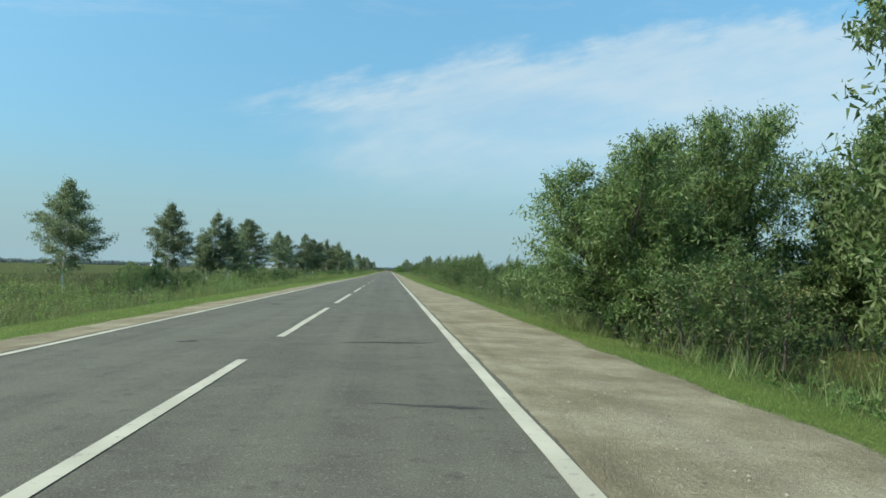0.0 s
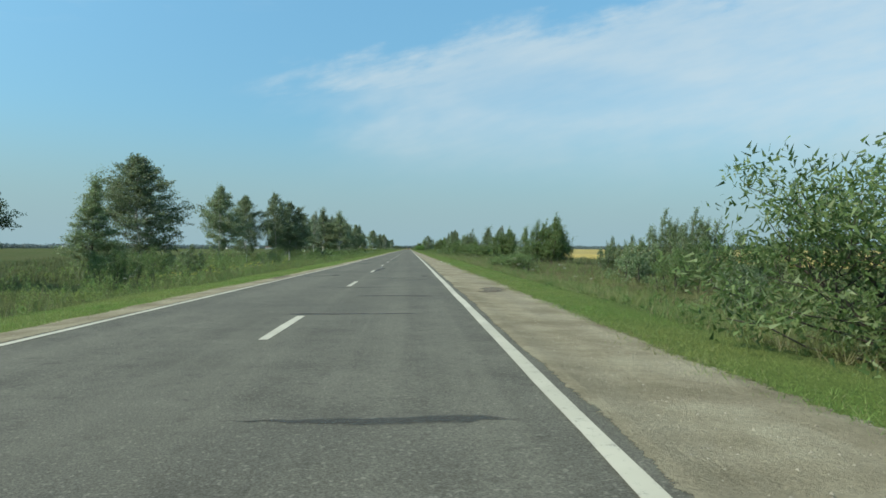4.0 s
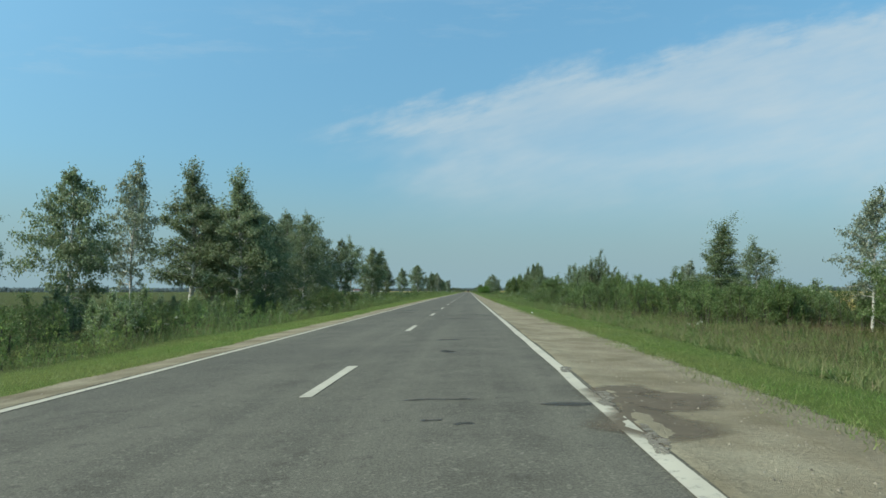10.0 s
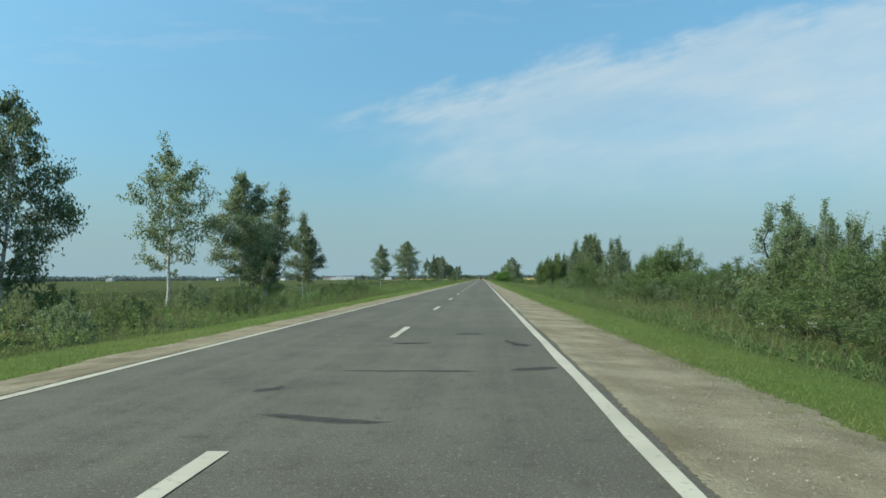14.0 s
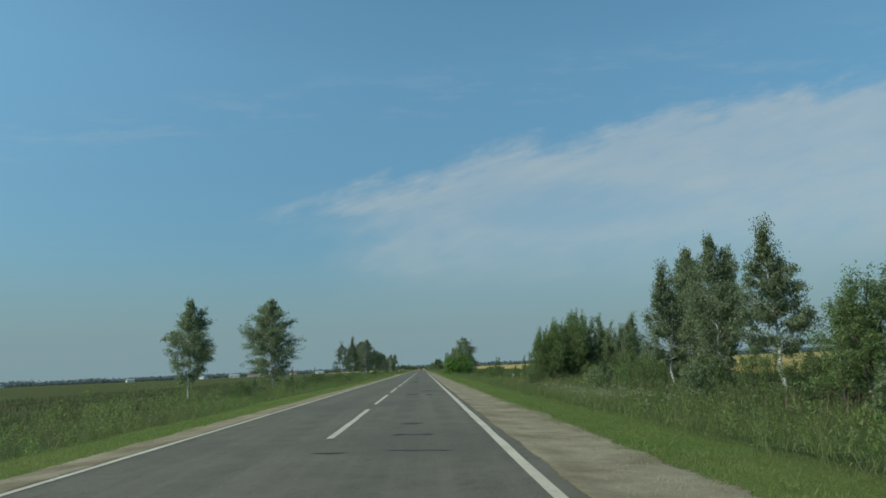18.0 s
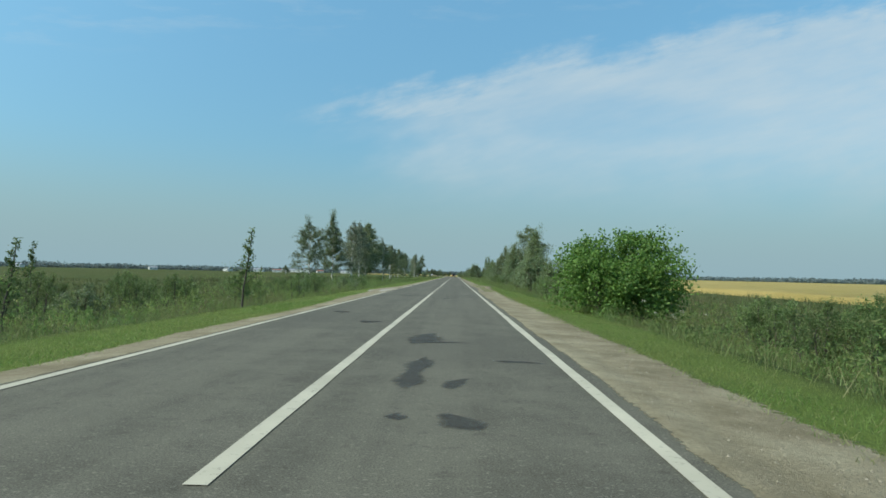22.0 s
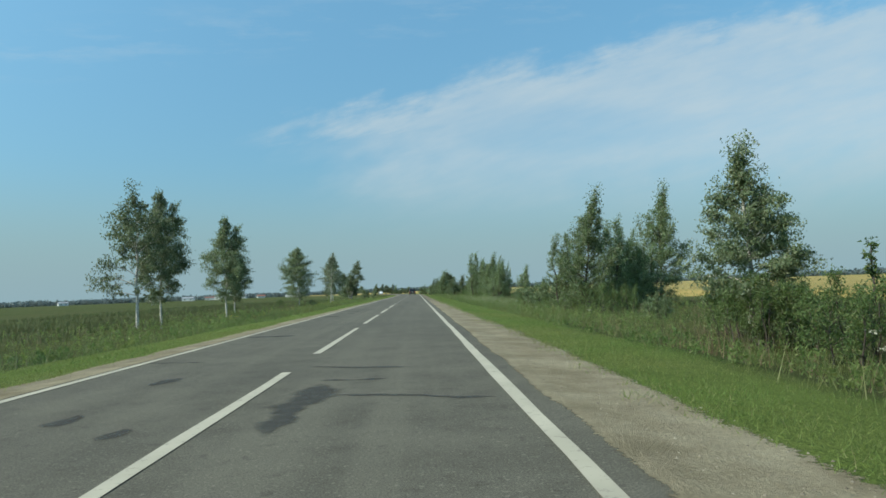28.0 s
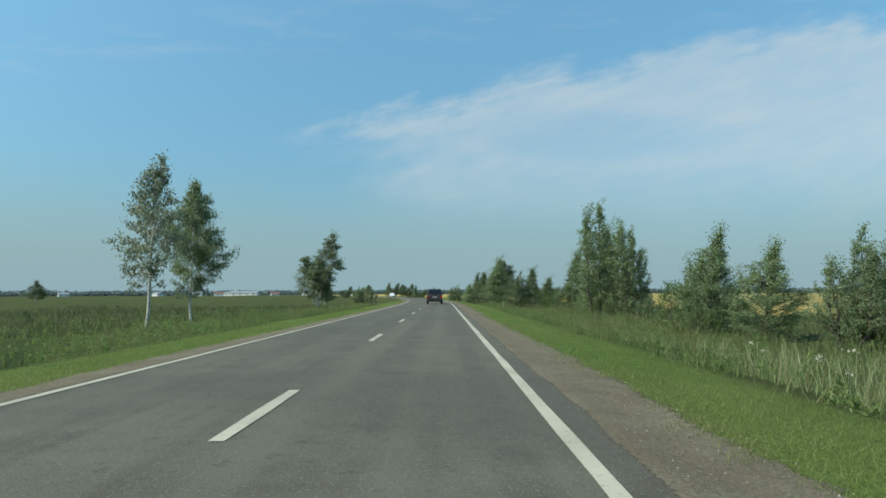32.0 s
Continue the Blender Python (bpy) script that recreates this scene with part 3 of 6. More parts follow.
def build_markings():
    rng = np.random.default_rng(5)

    def mark(x, y0, y1, w, name, label, group):
        ys = np.linspace(y0, y1, max(2, int((y1 - y0) / 1.5) + 1))
        me = strip(name, x - w / 2 + rng.normal(0, 0.006, len(ys)), x + w / 2 + rng.normal(0, 0.006, len(ys)), ys, 0.007, 0.007, PAINT)
        tagged(new(name, me), label, "road marking", group, "structure")

    edge = "worn white edge line on the asphalt"
    mark(2.96, -60, 533.9, 0.142, "edge_line", edge, "edge lines")
    mark(2.96, 542.4, 1390, 0.142, "edge_line", edge, "edge lines")
    for k in range(9):
        mark(2.96, 534.25 + k * 0.92, 534.72 + k * 0.92, 0.2, "edge_dash", "short white edge dash at the junction", "edge dashes")
    mark(-3.05, -60, 521.0, 0.13, "edge_line", edge, "edge lines")
    mark(-3.05, 533.0, 1390, 0.13, "edge_line", edge, "edge lines")
    for k in range(11):
        mark(-3.05, 521.8 + k * 1.0, 522.3 + k * 1.0, 0.16, "edge_dash", "short white edge dash at the junction", "edge dashes")
    dash = "white centre dash on grey asphalt"
    for k in range(-5, 3):
        mark(0, 12.2 + 12 * k, 21.2 + 12 * k, 0.14, "centre_dash", "long white centre dash on grey asphalt", "centre line")
    for k in range(28):
        mark(0, 48.2 + 12 * k, 51.2 + 12 * k, 0.14, "centre_dash", dash, "centre line")
    for k in range(8):
        mark(0, 384.2 + 12 * k, 393.2 + 12 * k, 0.14, "centre_dash", "long white centre dash on grey asphalt", "centre line")
    mark(0, 480.2, 521.5, 0.15, "centre_line", "unbroken white centre line", "centre line")
    for k in range(21):
        mark(0, 522.3 + k * 1.02, 522.85 + k * 1.02, 0.17, "centre_dash", "short white centre dash at the junction", "centre line")
    mark(0, 543.6, 592.0, 0.15, "centre_line", "unbroken white centre line", "centre line")
    for k in range(9):
        mark(0, 594.6 + 12 * k, 603.6 + 12 * k, 0.14, "centre_dash", "long white centre dash on grey asphalt", "centre line")
    for k in range(40):
        mark(0, 702.6 + 12 * k, 705.6 + 12 * k, 0.14, "centre_dash", dash, "centre line")


def blotch(name, x0, y0, x1, y1, width, rng, mat=None, z=0.003, label="dark tar-sealed crack across the lane"):
    """A wobbling, ragged band of sealant from one point to another, thin at its rim."""
    ln = math.hypot(x1 - x0, y1 - y0) + 1e-6
    n = max(7, min(60, int(ln / 0.09)))
    t = np.linspace(0, 1, n)
    dx, dy = x1 - x0, y1 - y0
    nx, ny = -dy / ln, dx / ln
    mid = np.cumsum(rng.normal(0, 0.020, n))
    mid -= np.linspace(mid[0], mid[-1], n)
    slow = np.interp(t, np.linspace(0, 1, 6), 0.5 + 0.75 * rng.random(6))
    ends = np.clip(np.minimum(t, 1 - t) * 5, 0.25, 1)
    wa, wb = [width * 0.52 * np.clip(slow + np.convolve(rng.normal(0, 0.30, n + 6), np.ones(7) / 3.2, "valid"), 0.15, 1.6) * ends for _ in range(2)]
    rows, core = [], []
    for side, wide in ((-1.1, wa), (-0.5, wa), (0.5, wb), (1.1, wb)):
        off = mid + side * wide
        x, y = x0 + dx * t + nx * off, y0 + dy * t + ny * off
        rows.append(np.stack([x, y, (z(x, y) if callable(z) else z) + fall(x, y)], 1))
        core.append(np.clip(np.minimum(t, 1 - t) * 8, 0, 1) * (1.0 if abs(side) < 1 else 0.0))
    v = np.stack(rows, 1).reshape(-1, 3)
    i = np.arange(n - 1)[:, None] * 4 + np.arange(3)[None, :]
    f = np.stack([i, i + 1, i + 5, i + 4], -1).reshape(-1, 4)
    me = mesh_arrays(name, v, f, mat or TAR)
    me.attributes.new("core", "FLOAT", "POINT").data.foreach_set("value", np.stack(core, 1).ravel().astype(np.float32))
    tagged(new(name, me), label, "road repair", "sealed cracks", "structure")


def shoulder_top(x, y):
    """Height of the gravel beside the asphalt."""
    run = np.where(x > 0, x - road_edge(y), -x - 3.27)
    return np.maximum(np.interp(run, (0.05, 0.40), (0.003, -0.034)), -0.0135 - 0.034 * np.maximum(run, 0)) + 0.005


def build_repairs():
    """Each repair: where it begins and ends on the road, and its width."""
    rng = np.random.default_rng(11)
    first = ((1.58, 6.4, 2.81, 6.2, 0.15), (-1.47, 11.2, -1.14, 11.4, 0.2), (0.97, 11.4, 2.82, 11.6, 0.2), (-1.93, 22.6, -1.68, 22.9, 0.3), (0.89, 22.7, 1.03, 23, 0.25), (0.91, 25.7, 2.72, 25.9, 0.12),
             (-3.05, 25.9, -2.95, 26.3, 0.3), (-2.23, 26.2, -1.49, 26.2, 0.3), (2.09, 26.9, 2.47, 26.9, 0.5), (2.58, 35.5, 2.83, 35.5, 0.25), (1.12, 36.3, 1.33, 36.4, 0.3), (0.31, 40.5, 2.88, 40.3, 0.18),
             (1.52, 41.5, 1.98, 41.7, 0.8), (-2.88, 45.1, -2.45, 45.5, 1), (-2.96, 49.7, -2.37, 50.6, 1.6), (2.39, 89.1, 2.85, 89, 0.25), (1.03, 89.3, 1.74, 89.3, 0.25))
    second = ((0.23, 89.7, 2.84, 89, 0.2), (2.27, 91.4, 2.67, 90.3, 0.35), (-2.84, 92.7, -1.34, 92.7, 0.35), (-1.38, 92.8, -1.41, 94, 0.5), (0.03, 94.2, 0.33, 103.6, 0.3), (0.26, 109.8, 0.6, 109.7, 0.5),
              (-2.39, 110.8, -1.84, 110.6, 0.2), (0.07, 110.9, 2.14, 110.3, 0.14), (0.32, 112.3, 0.55, 112.4, 0.4), (2.21, 115, 2.7, 114.6, 0.4), (1, 115.2, 2.14, 114.6, 0.2), (0.61, 115.8, 1.1, 115.7, 1),
              (-2.08, 116.8, -1.45, 121.3, 0.6), (0.11, 127.8, 0.56, 130.1, 0.7), (0.21, 130.2, 2.95, 129.4, 0.2), (-2.47, 131.8, -2.37, 133.1, 0.5), (0.24, 132.8, 0.51, 133.4, 0.6))
    third = ((1.81, 134.1, 2.97, 133.8, 0.25), (-2.67, 140, -2.02, 142.7, 0.9), (-0.85, 148.8, -0.34, 150.7, 0.7), (-0.26, 150.7, 2.83, 149.8, 0.13), (-2.48, 150.9, -2.03, 151, 0.4), (-2.39, 152.4, -0.42, 152.4, 0.6),
             (0.71, 157.8, 1.55, 158.9, 0.6), (-3.2, 166.5, -1.26, 165.3, 0.8), (2.4, 168.5, 2.83, 168.9, 0.5), (-1.88, 168.8, -1.81, 168.8, 0.2), (1.61, 169, 2.12, 168.8, 0.3), (0.38, 170.4, 1.49, 169.5, 0.2),
             (1.61, 171.9, 2.76, 170.4, 0.4), (2.14, 174.6, 2.76, 174.2, 0.8), (0.17, 176, 0.63, 175.7, 0.4), (1.33, 176.3, 1.76, 174.9, 0.4), (-1.11, 178.2, -0.6, 179, 0.6))
    fourth = ((1.61, 190.5, 1.79, 190.6, 0.12), (1.34, 190.7, 1.53, 190.8, 0.15), (2.38, 191.4, 2.94, 191.3, 0.2), (1.01, 191.8, 1.91, 191.8, 0.12), (1.27, 197.6, 1.45, 197, 0.3), (0.98, 200.3, 1.62, 200.1, 0.3),
              (0.26, 212.2, 1.92, 211.6, 0.18), (1.09, 212.5, 1.77, 212.3, 0.2), (0.59, 212.6, 1.9, 212.2, 0.15), (2.4, 214.7, 2.66, 214.2, 0.4), (-0, 215.4, 1.99, 214.5, 0.15), (0.49, 216.1, 1.82, 215.9, 0.2),
              (1.5, 216.7, 2.74, 216, 0.2), (-2.4, 221.3, -1.11, 221.7, 0.6), (1.15, 221.8, 1.65, 221.2, 0.4), (-0.69, 224.1, -0.05, 224.4, 0.6), (-2.4, 224.5, -1.19, 226.6, 0.8))
    fifth = ((2.15, 233.6, 2.33, 233.6, 0.35), (1.89, 234.4, 2.21, 234.2, 0.1), (0.26, 234.7, 1.01, 234.4, 0.2), (-0.17, 234.9, 1.89, 234.4, 0.2), (0.48, 238.3, 2.76, 238, 0.15), (-2.38, 239.1, -2.22, 239.2, 0.3),
             (0.23, 240.3, 2.78, 239.7, 0.15), (2.16, 256.8, 2.91, 256.8, 0.15), (1.51, 257.1, 2.24, 256.8, 0.25), (-0.77, 258.8, -0.56, 259.1, 0.25), (0.17, 264.4, 2.75, 263.7, 0.12), (-2.89, 264.8, -1.14, 264.7, 0.3),
             (-0.18, 280.5, 1.11, 280.2, 0.22), (-0.58, 281.6, -0.43, 282.1, 0.3), (-0.15, 283.3, 1.9, 283.2, 0.14), (2.16, 283.4, 2.85, 283.7, 0.3), (0.12, 287, 0.95, 287.1, 0.3))
    sixth = ((2.27, 287.7, 2.61, 286.3, 0.3), (1.18, 289, 1.9, 289, 0.3), (2.53, 305.2, 2.87, 305.2, 0.12), (-0.12, 305.6, 2.08, 305.4, 0.16), (1.1, 313.7, 1.87, 313.7, 0.3), (-0.95, 314.2, -0.6, 314.6, 0.3),
             (1.04, 382, 2.26, 381.5, 0.14), (-0.04, 382, 0.63, 381.8, 0.25), (1.09, 384.4, 1.94, 384, 0.3), (1.23, 387, 1.74, 386.7, 0.5), (2.24, 402.7, 2.79, 402.3, 0.2), (1.52, 403.7, 2.04, 403.7, 0.14),
             (0.58, 403.9, 0.96, 403.9, 0.15), (-0.54, 405.5, 0.28, 405.3, 0.25), (0.86, 405.8, 1.46, 405.6, 0.14), (2.59, 405.9, 2.83, 405.4, 0.3), (1.6, 406.1, 2.56, 405.6, 0.14))
    seventh = ((1.57, 408.5, 2.73, 407.4, 0.25), (1.55, 409.6, 2.66, 408.8, 0.3), (1.89, 411.4, 2.48, 411.1, 0.4), (2.23, 427.8, 2.55, 427.4, 0.15), (1.63, 428.4, 2.21, 428, 0.2), (1.02, 428.4, 1.49, 428.3, 0.2),
               (-0.04, 430, 1.66, 429.5, 0.16), (0.63, 430.4, 1.04, 431.5, 0.4), (2.11, 430.9, 2.45, 430.2, 0.4), (1, 431.5, 1.09, 434.3, 0.5), (1.21, 432.2, 2.61, 431.9, 0.15), (0.74, 437.9, 1.47, 439.6, 0.6),
               (0.95, 454.2, 0.89, 455.3, 0.3), (1.04, 454.5, 2.12, 454.4, 0.16), (-0.79, 454.7, -0.82, 455.3, 0.2), (0.86, 455.3, 0.96, 456.6, 0.35), (0.32, 456.6, 2.39, 456.6, 0.14))
    eighth = ((-2.79, 456.6, -1.87, 456.7, 0.25), (-1.33, 456.7, -0.61, 457.8, 0.45), (1, 457, 1.47, 458.7, 0.35), (1.95, 457.6, 2.75, 457.4, 0.2), (1.24, 459.1, 1.35, 463.7, 0.4), (0.65, 460.3, 1.82, 459.7, 0.25),
              (0.86, 482.2, 1.07, 482.1, 0.25), (1.4, 482.4, 1.67, 481.7, 0.35), (0.94, 483.5, 1.05, 486.5, 0.35), (1.44, 483.6, 1.64, 484.4, 0.3), (2, 486.1, 2.78, 485.9, 0.3), (0.74, 488.1, 1.06, 490.5, 0.6),
              (0.81, 488.6, 1.73, 488.5, 0.3), (-0.92, 493.2, -0.31, 493.4, 1), (-2.3, 497.3, -1.8, 497.5, 1), (0.27, 509, 0.45, 509, 0.2), (-2.16, 510.1, -1.98, 510.2, 0.3))
    ninth = ((0.69, 510.3, 1.2, 511.5, 0.25), (1.99, 510.6, 2.63, 510.4, 0.18), (0.51, 511.2, 2.13, 511.7, 0.14), (0.23, 511.8, 0.41, 512.1, 0.3), (0.87, 513.4, 1.24, 513.9, 0.3), (1.08, 513.5, 2.89, 513.1, 0.14),
             (-2.84, 514.1, -2.3, 514.6, 0.5), (-1.83, 514.5, -0.36, 514.5, 0.5), (1.37, 536.6, 1.6, 536.5, 0.15), (0.91, 537.1, 1.01, 537.1, 0.15), (1.63, 538, 3.08, 537.5, 0.2), (2.23, 542.1, 2.33, 541.2, 0.3),
             (0.05, 542.2, 1.78, 541.7, 0.18), (0.49, 618.6, 0.59, 619.7, 0.45), (1.19, 618.8, 1.22, 619, 0.2), (-2.6, 619.1, -2.19, 620.7, 0.8), (1.35, 620.3, 1.98, 620.1, 0.15))
    tenth = ((1, 621.4, 1.86, 621.4, 0.14), (-2.03, 621.4, -1.88, 625.5, 0.6), (0.17, 621.5, 0.76, 621.6, 0.2), (0.17, 624, 1.11, 624.1, 0.2), (-3.22, 627.2, -2.45, 630, 0.5), (1.49, 629.1, 1.76, 628.9, 0.4),
             (0.65, 647, 0.71, 650.2, 0.55), (-0.75, 647.2, -0.7, 647.7, 0.25), (-1.5, 647.9, -1.54, 648.6, 0.25), (0.91, 649.2, 2.87, 648.5, 0.15), (0.6, 650.5, 1.56, 650.4, 0.3), (-1.67, 650.7, -1.51, 651.5, 0.25),
             (0.06, 652.3, 1.94, 651.6, 0.14), (-3.2, 654.1, -1.76, 653.7, 0.2), (-3.01, 660.9, -1.36, 660.6, 0.4), (-2.78, 675.5, -2.02, 676.2, 0.8), (0.08, 675.8, 0.92, 675.4, 0.25))
    eleventh = ((0.63, 677.3, 2.24, 676.8, 0.14), (-1.72, 679.2, -1.67, 680.3, 0.25), (-1.28, 680.7, -1.18, 680.8, 0.3), (-1.79, 682.2, -1.68, 683.7, 0.25), (0.95, 703.8, 1.14, 704.1, 0.35), (1.6, 704, 1.73, 703.5, 0.2),
                (1, 704.7, 2.27, 704.6, 0.18), (0.83, 707.4, 0.94, 707.8, 0.4), (0.11, 708.8, 0.18, 710.9, 0.25), (0.91, 708.9, 1.19, 708.8, 0.8), (0.69, 712.2, 1.12, 713, 0.6), (-2.76, 720.8, -1.44, 722.2, 1))
    large = ((0.9, 403.9, 1.5, 404.2, 0.7), (2.0, 403.6, 2.12, 402.5, 0.45))
    layer = 0
    for x0, y0, x1, y1, w in first + second + third + fourth + fifth + sixth + seventh + eighth + ninth + tenth + eleventh + large:
        layer = (layer + 1) % 7
        if w > 0.3:
            blotch("asphalt_patch", x0, y0, x1, y1, w, rng, z=0.0030 + 0.0004 * layer, label="dark patch of newer asphalt in the lane")
        else:
            blotch("crack_seal", x0, y0, x1, y1, w, rng, z=0.0030 + 0.0004 * layer)
    # the stretches between
    for lo, hi in ((52, 88), (318, 380), (545, 617), (684, 702)):
        y = lo + 2.0
        while y < hi:
            side = rng.random()
            x0, x1 = (0.2, 2.8) if side < 0.6 else ((-2.9, -0.3) if side < 0.8 else (-1.2, 2.8))
            blotch("crack_seal", x0 + rng.random() * 0.8, y, x1 - rng.random() * 0.9, y + rng.normal(0, 0.25), 0.12 + 0.14 * rng.random(), rng)
            y += 2.5 + rng.random() * 5.0


def build_stains():
    rng = np.random.default_rng(13)
    oil = ragged("oily_gravel", (0.125, 0.098, 0.062), 1.5, 0.05, 1.0, 0.8)
    worn = ragged("worn_edge", (0.185, 0.165, 0.125), 22, 0.86, 1.02, 1.0)
    for y in (164.6, 167.2, 169.0, 170.6, 173.4, 176.8, 186.4, 189.2, 191.0, 193.6, 331.0, 540.9, 687.0, 711.5):
        x = 3.01 + rng.uniform(-0.06, 0.03)
        blotch("edge_wear", x - 0.02, y, x + 0.03, y + 0.8 + 0.6 * rng.random(), 0.20 + 0.10 * rng.random(), rng, worn, 0.0105, "crumbled gap worn into the edge line")
    for x0, y0, x1, y1, w in ((-3.55, 90.5, -3.75, 95.5, 0.55), (-3.6, 154.6, -3.85, 159.4, 0.6), (3.08, 189.6, 3.6, 192.8, 0.95), (3.3, 191.0, 4.15, 192.0, 0.95), (3.7, 81.0, 4.3, 83.5, 0.7), (-3.6, 296.0, -3.75, 300.0, 0.4), (5.2, 552.0, 5.6, 556.0, 0.9)):
        blotch("gravel_stain", x0, y0, x1, y1, w, rng, oil, shoulder_top, "dark damp stain on the gravel shoulder")
    ys = np.linspace(521.5, 534.5, 40)
    wide = 0.25 + 1.5 * np.sin(np.linspace(0, np.pi, 40)) ** 0.6 + rng.normal(0, 0.06, 40)
    tagged(new("turning_apron", strip("turning_apron", -3.29 - wide, -3.29, ys, -0.06, 0.003, CONCRETE)), "worn pale concrete apron of a side turning", "pavement", kind="structure")


build_ground()
build_road()
build_markings()
build_repairs()
build_stains()


def build_fields():
    xs = np.array([41, 41.2, 46, 55, 70, 95, 130, 180, 250, 340, 420.0])
    ys = np.concatenate([np.arange(50, 1000, 6.0), np.arange(1000, 2400, 40.0)])
    X, Y = np.meshgrid(xs, ys)
    X = X + centre(Y) * 0.6 + np.interp(Y, (0, 130, 200, 500, 800), (10, 4, -2, 0, -6))
    X = X + 1.2 * np.sin(Y * 0.05)
    Z = ground_z(X, Y) + 0.75 + 0.05 * np.sin(Y * 1.7 + X)
    Z[:, 0] -= 0.95
    n, k = X.shape
    i = np.arange(n - 1)[:, None] * k + np.arange(k - 1)[None, :]
    f = np.stack([i, i + 1, i + k + 1, i + k], -1).reshape(-1, 4)
    me = mesh_arrays("wheat_field", np.stack([X, Y, Z], -1).reshape(-1, 3), f, WHEAT, True)
    tagged(new("wheat_field", me), "ripe yellow wheat field beyond the meadow", "field", kind="structure")


build_fields()


# ---------------------------------------------------------------- trees
def tube(paths, sides=6):
    """Tapered limbs: paths is a list of (points (n, 3), radii (n))."""
    vs, fs, base = [], [], 0
    for p, r in paths:
        p, r = np.asarray(p, float), np.asarray(r, float)
        n = len(p)
        d = np.gradient(p, axis=0)
        d /= np.linalg.norm(d, axis=1)[:, None] + 1e-9
        ref = np.where(np.abs(d[:, 2:3]) > 0.9, np.array([[1.0, 0, 0]]), np.array([[0, 0, 1.0]]))
        u = np.cross(d, ref)
        u /= np.linalg.norm(u, axis=1)[:, None] + 1e-9
        w = np.cross(d, u)
        a = np.arange(sides) * 2 * np.pi / sides
        ring = p[:, None] + r[:, None, None] * (np.cos(a)[None, :, None] * u[:, None] + np.sin(a)[None, :, None] * w[:, None])
        vs.append(ring.reshape(-1, 3))
        i = (np.arange(n - 1) * sides)[:, None]
        j = np.arange(sides)[None, :]
        j2 = (j + 1) % sides
        fs.append((np.stack([i + j, i + j2, i + sides + j2, i + sides + j], -1) + base).reshape(-1, 4))
        base += n * sides
    return np.concatenate(vs), np.concatenate(fs)


def leaf_quads(pos, size, rng, hang=0.0, slim=0.55, three=False):
    """Diamond leaves at pos, or pointed ones of three corners."""
    n = len(pos)
    ax = rng.normal(0, 1, (n, 3))
    ax[:, 2] -= hang
    ax /= np.linalg.norm(ax, axis=1)[:, None]
    no = rng.normal(0, 1, (n, 3))
    no[:, 2] += 0.6
    side = np.cross(ax, no)
    side /= np.linalg.norm(side, axis=1)[:, None] + 1e-9
    nrm = np.cross(side, ax)
    s = (size * (0.65 + 0.7 * rng.random(n)))[:, None]
    tip = pos + ax * s
    mid = pos + ax * s * 0.45 + nrm * s * 0.10
    if three:
        return np.stack([pos + side * s * slim * 0.5, tip, pos - side * s * slim * 0.5], 1)
    return np.stack([pos, mid + side * s * slim * 0.5, tip, mid - side * s * slim * 0.5], 1)


def crown_shape(form, t):
    """Half-width of the crown at the share t of its height."""
    if form == "oval":
        return np.sin(np.pi * np.clip(t, 0, 1) ** 0.72) ** 0.75 * 0.92 + 0.10 * (1 - t)
    if form == "pyramid":
        return np.clip(t * 5 + 0.35, 0, 1) * (1 - t) ** 0.85 + 0.03
    if form == "column":
        return np.clip(t * 5 + 0.5, 0, 1) * (1 - t ** 2.6) ** 0.8 * 0.95 + 0.04
    if form == "spire":
        return np.clip(t * 4 + 0.5, 0, 1) * (1 - t ** 1.6) ** 0.9 + 0.03
    return np.sqrt(np.clip(1 - (t * 1.02 - 0.22) ** 2 / 0.66, 0.02, 1))          # round


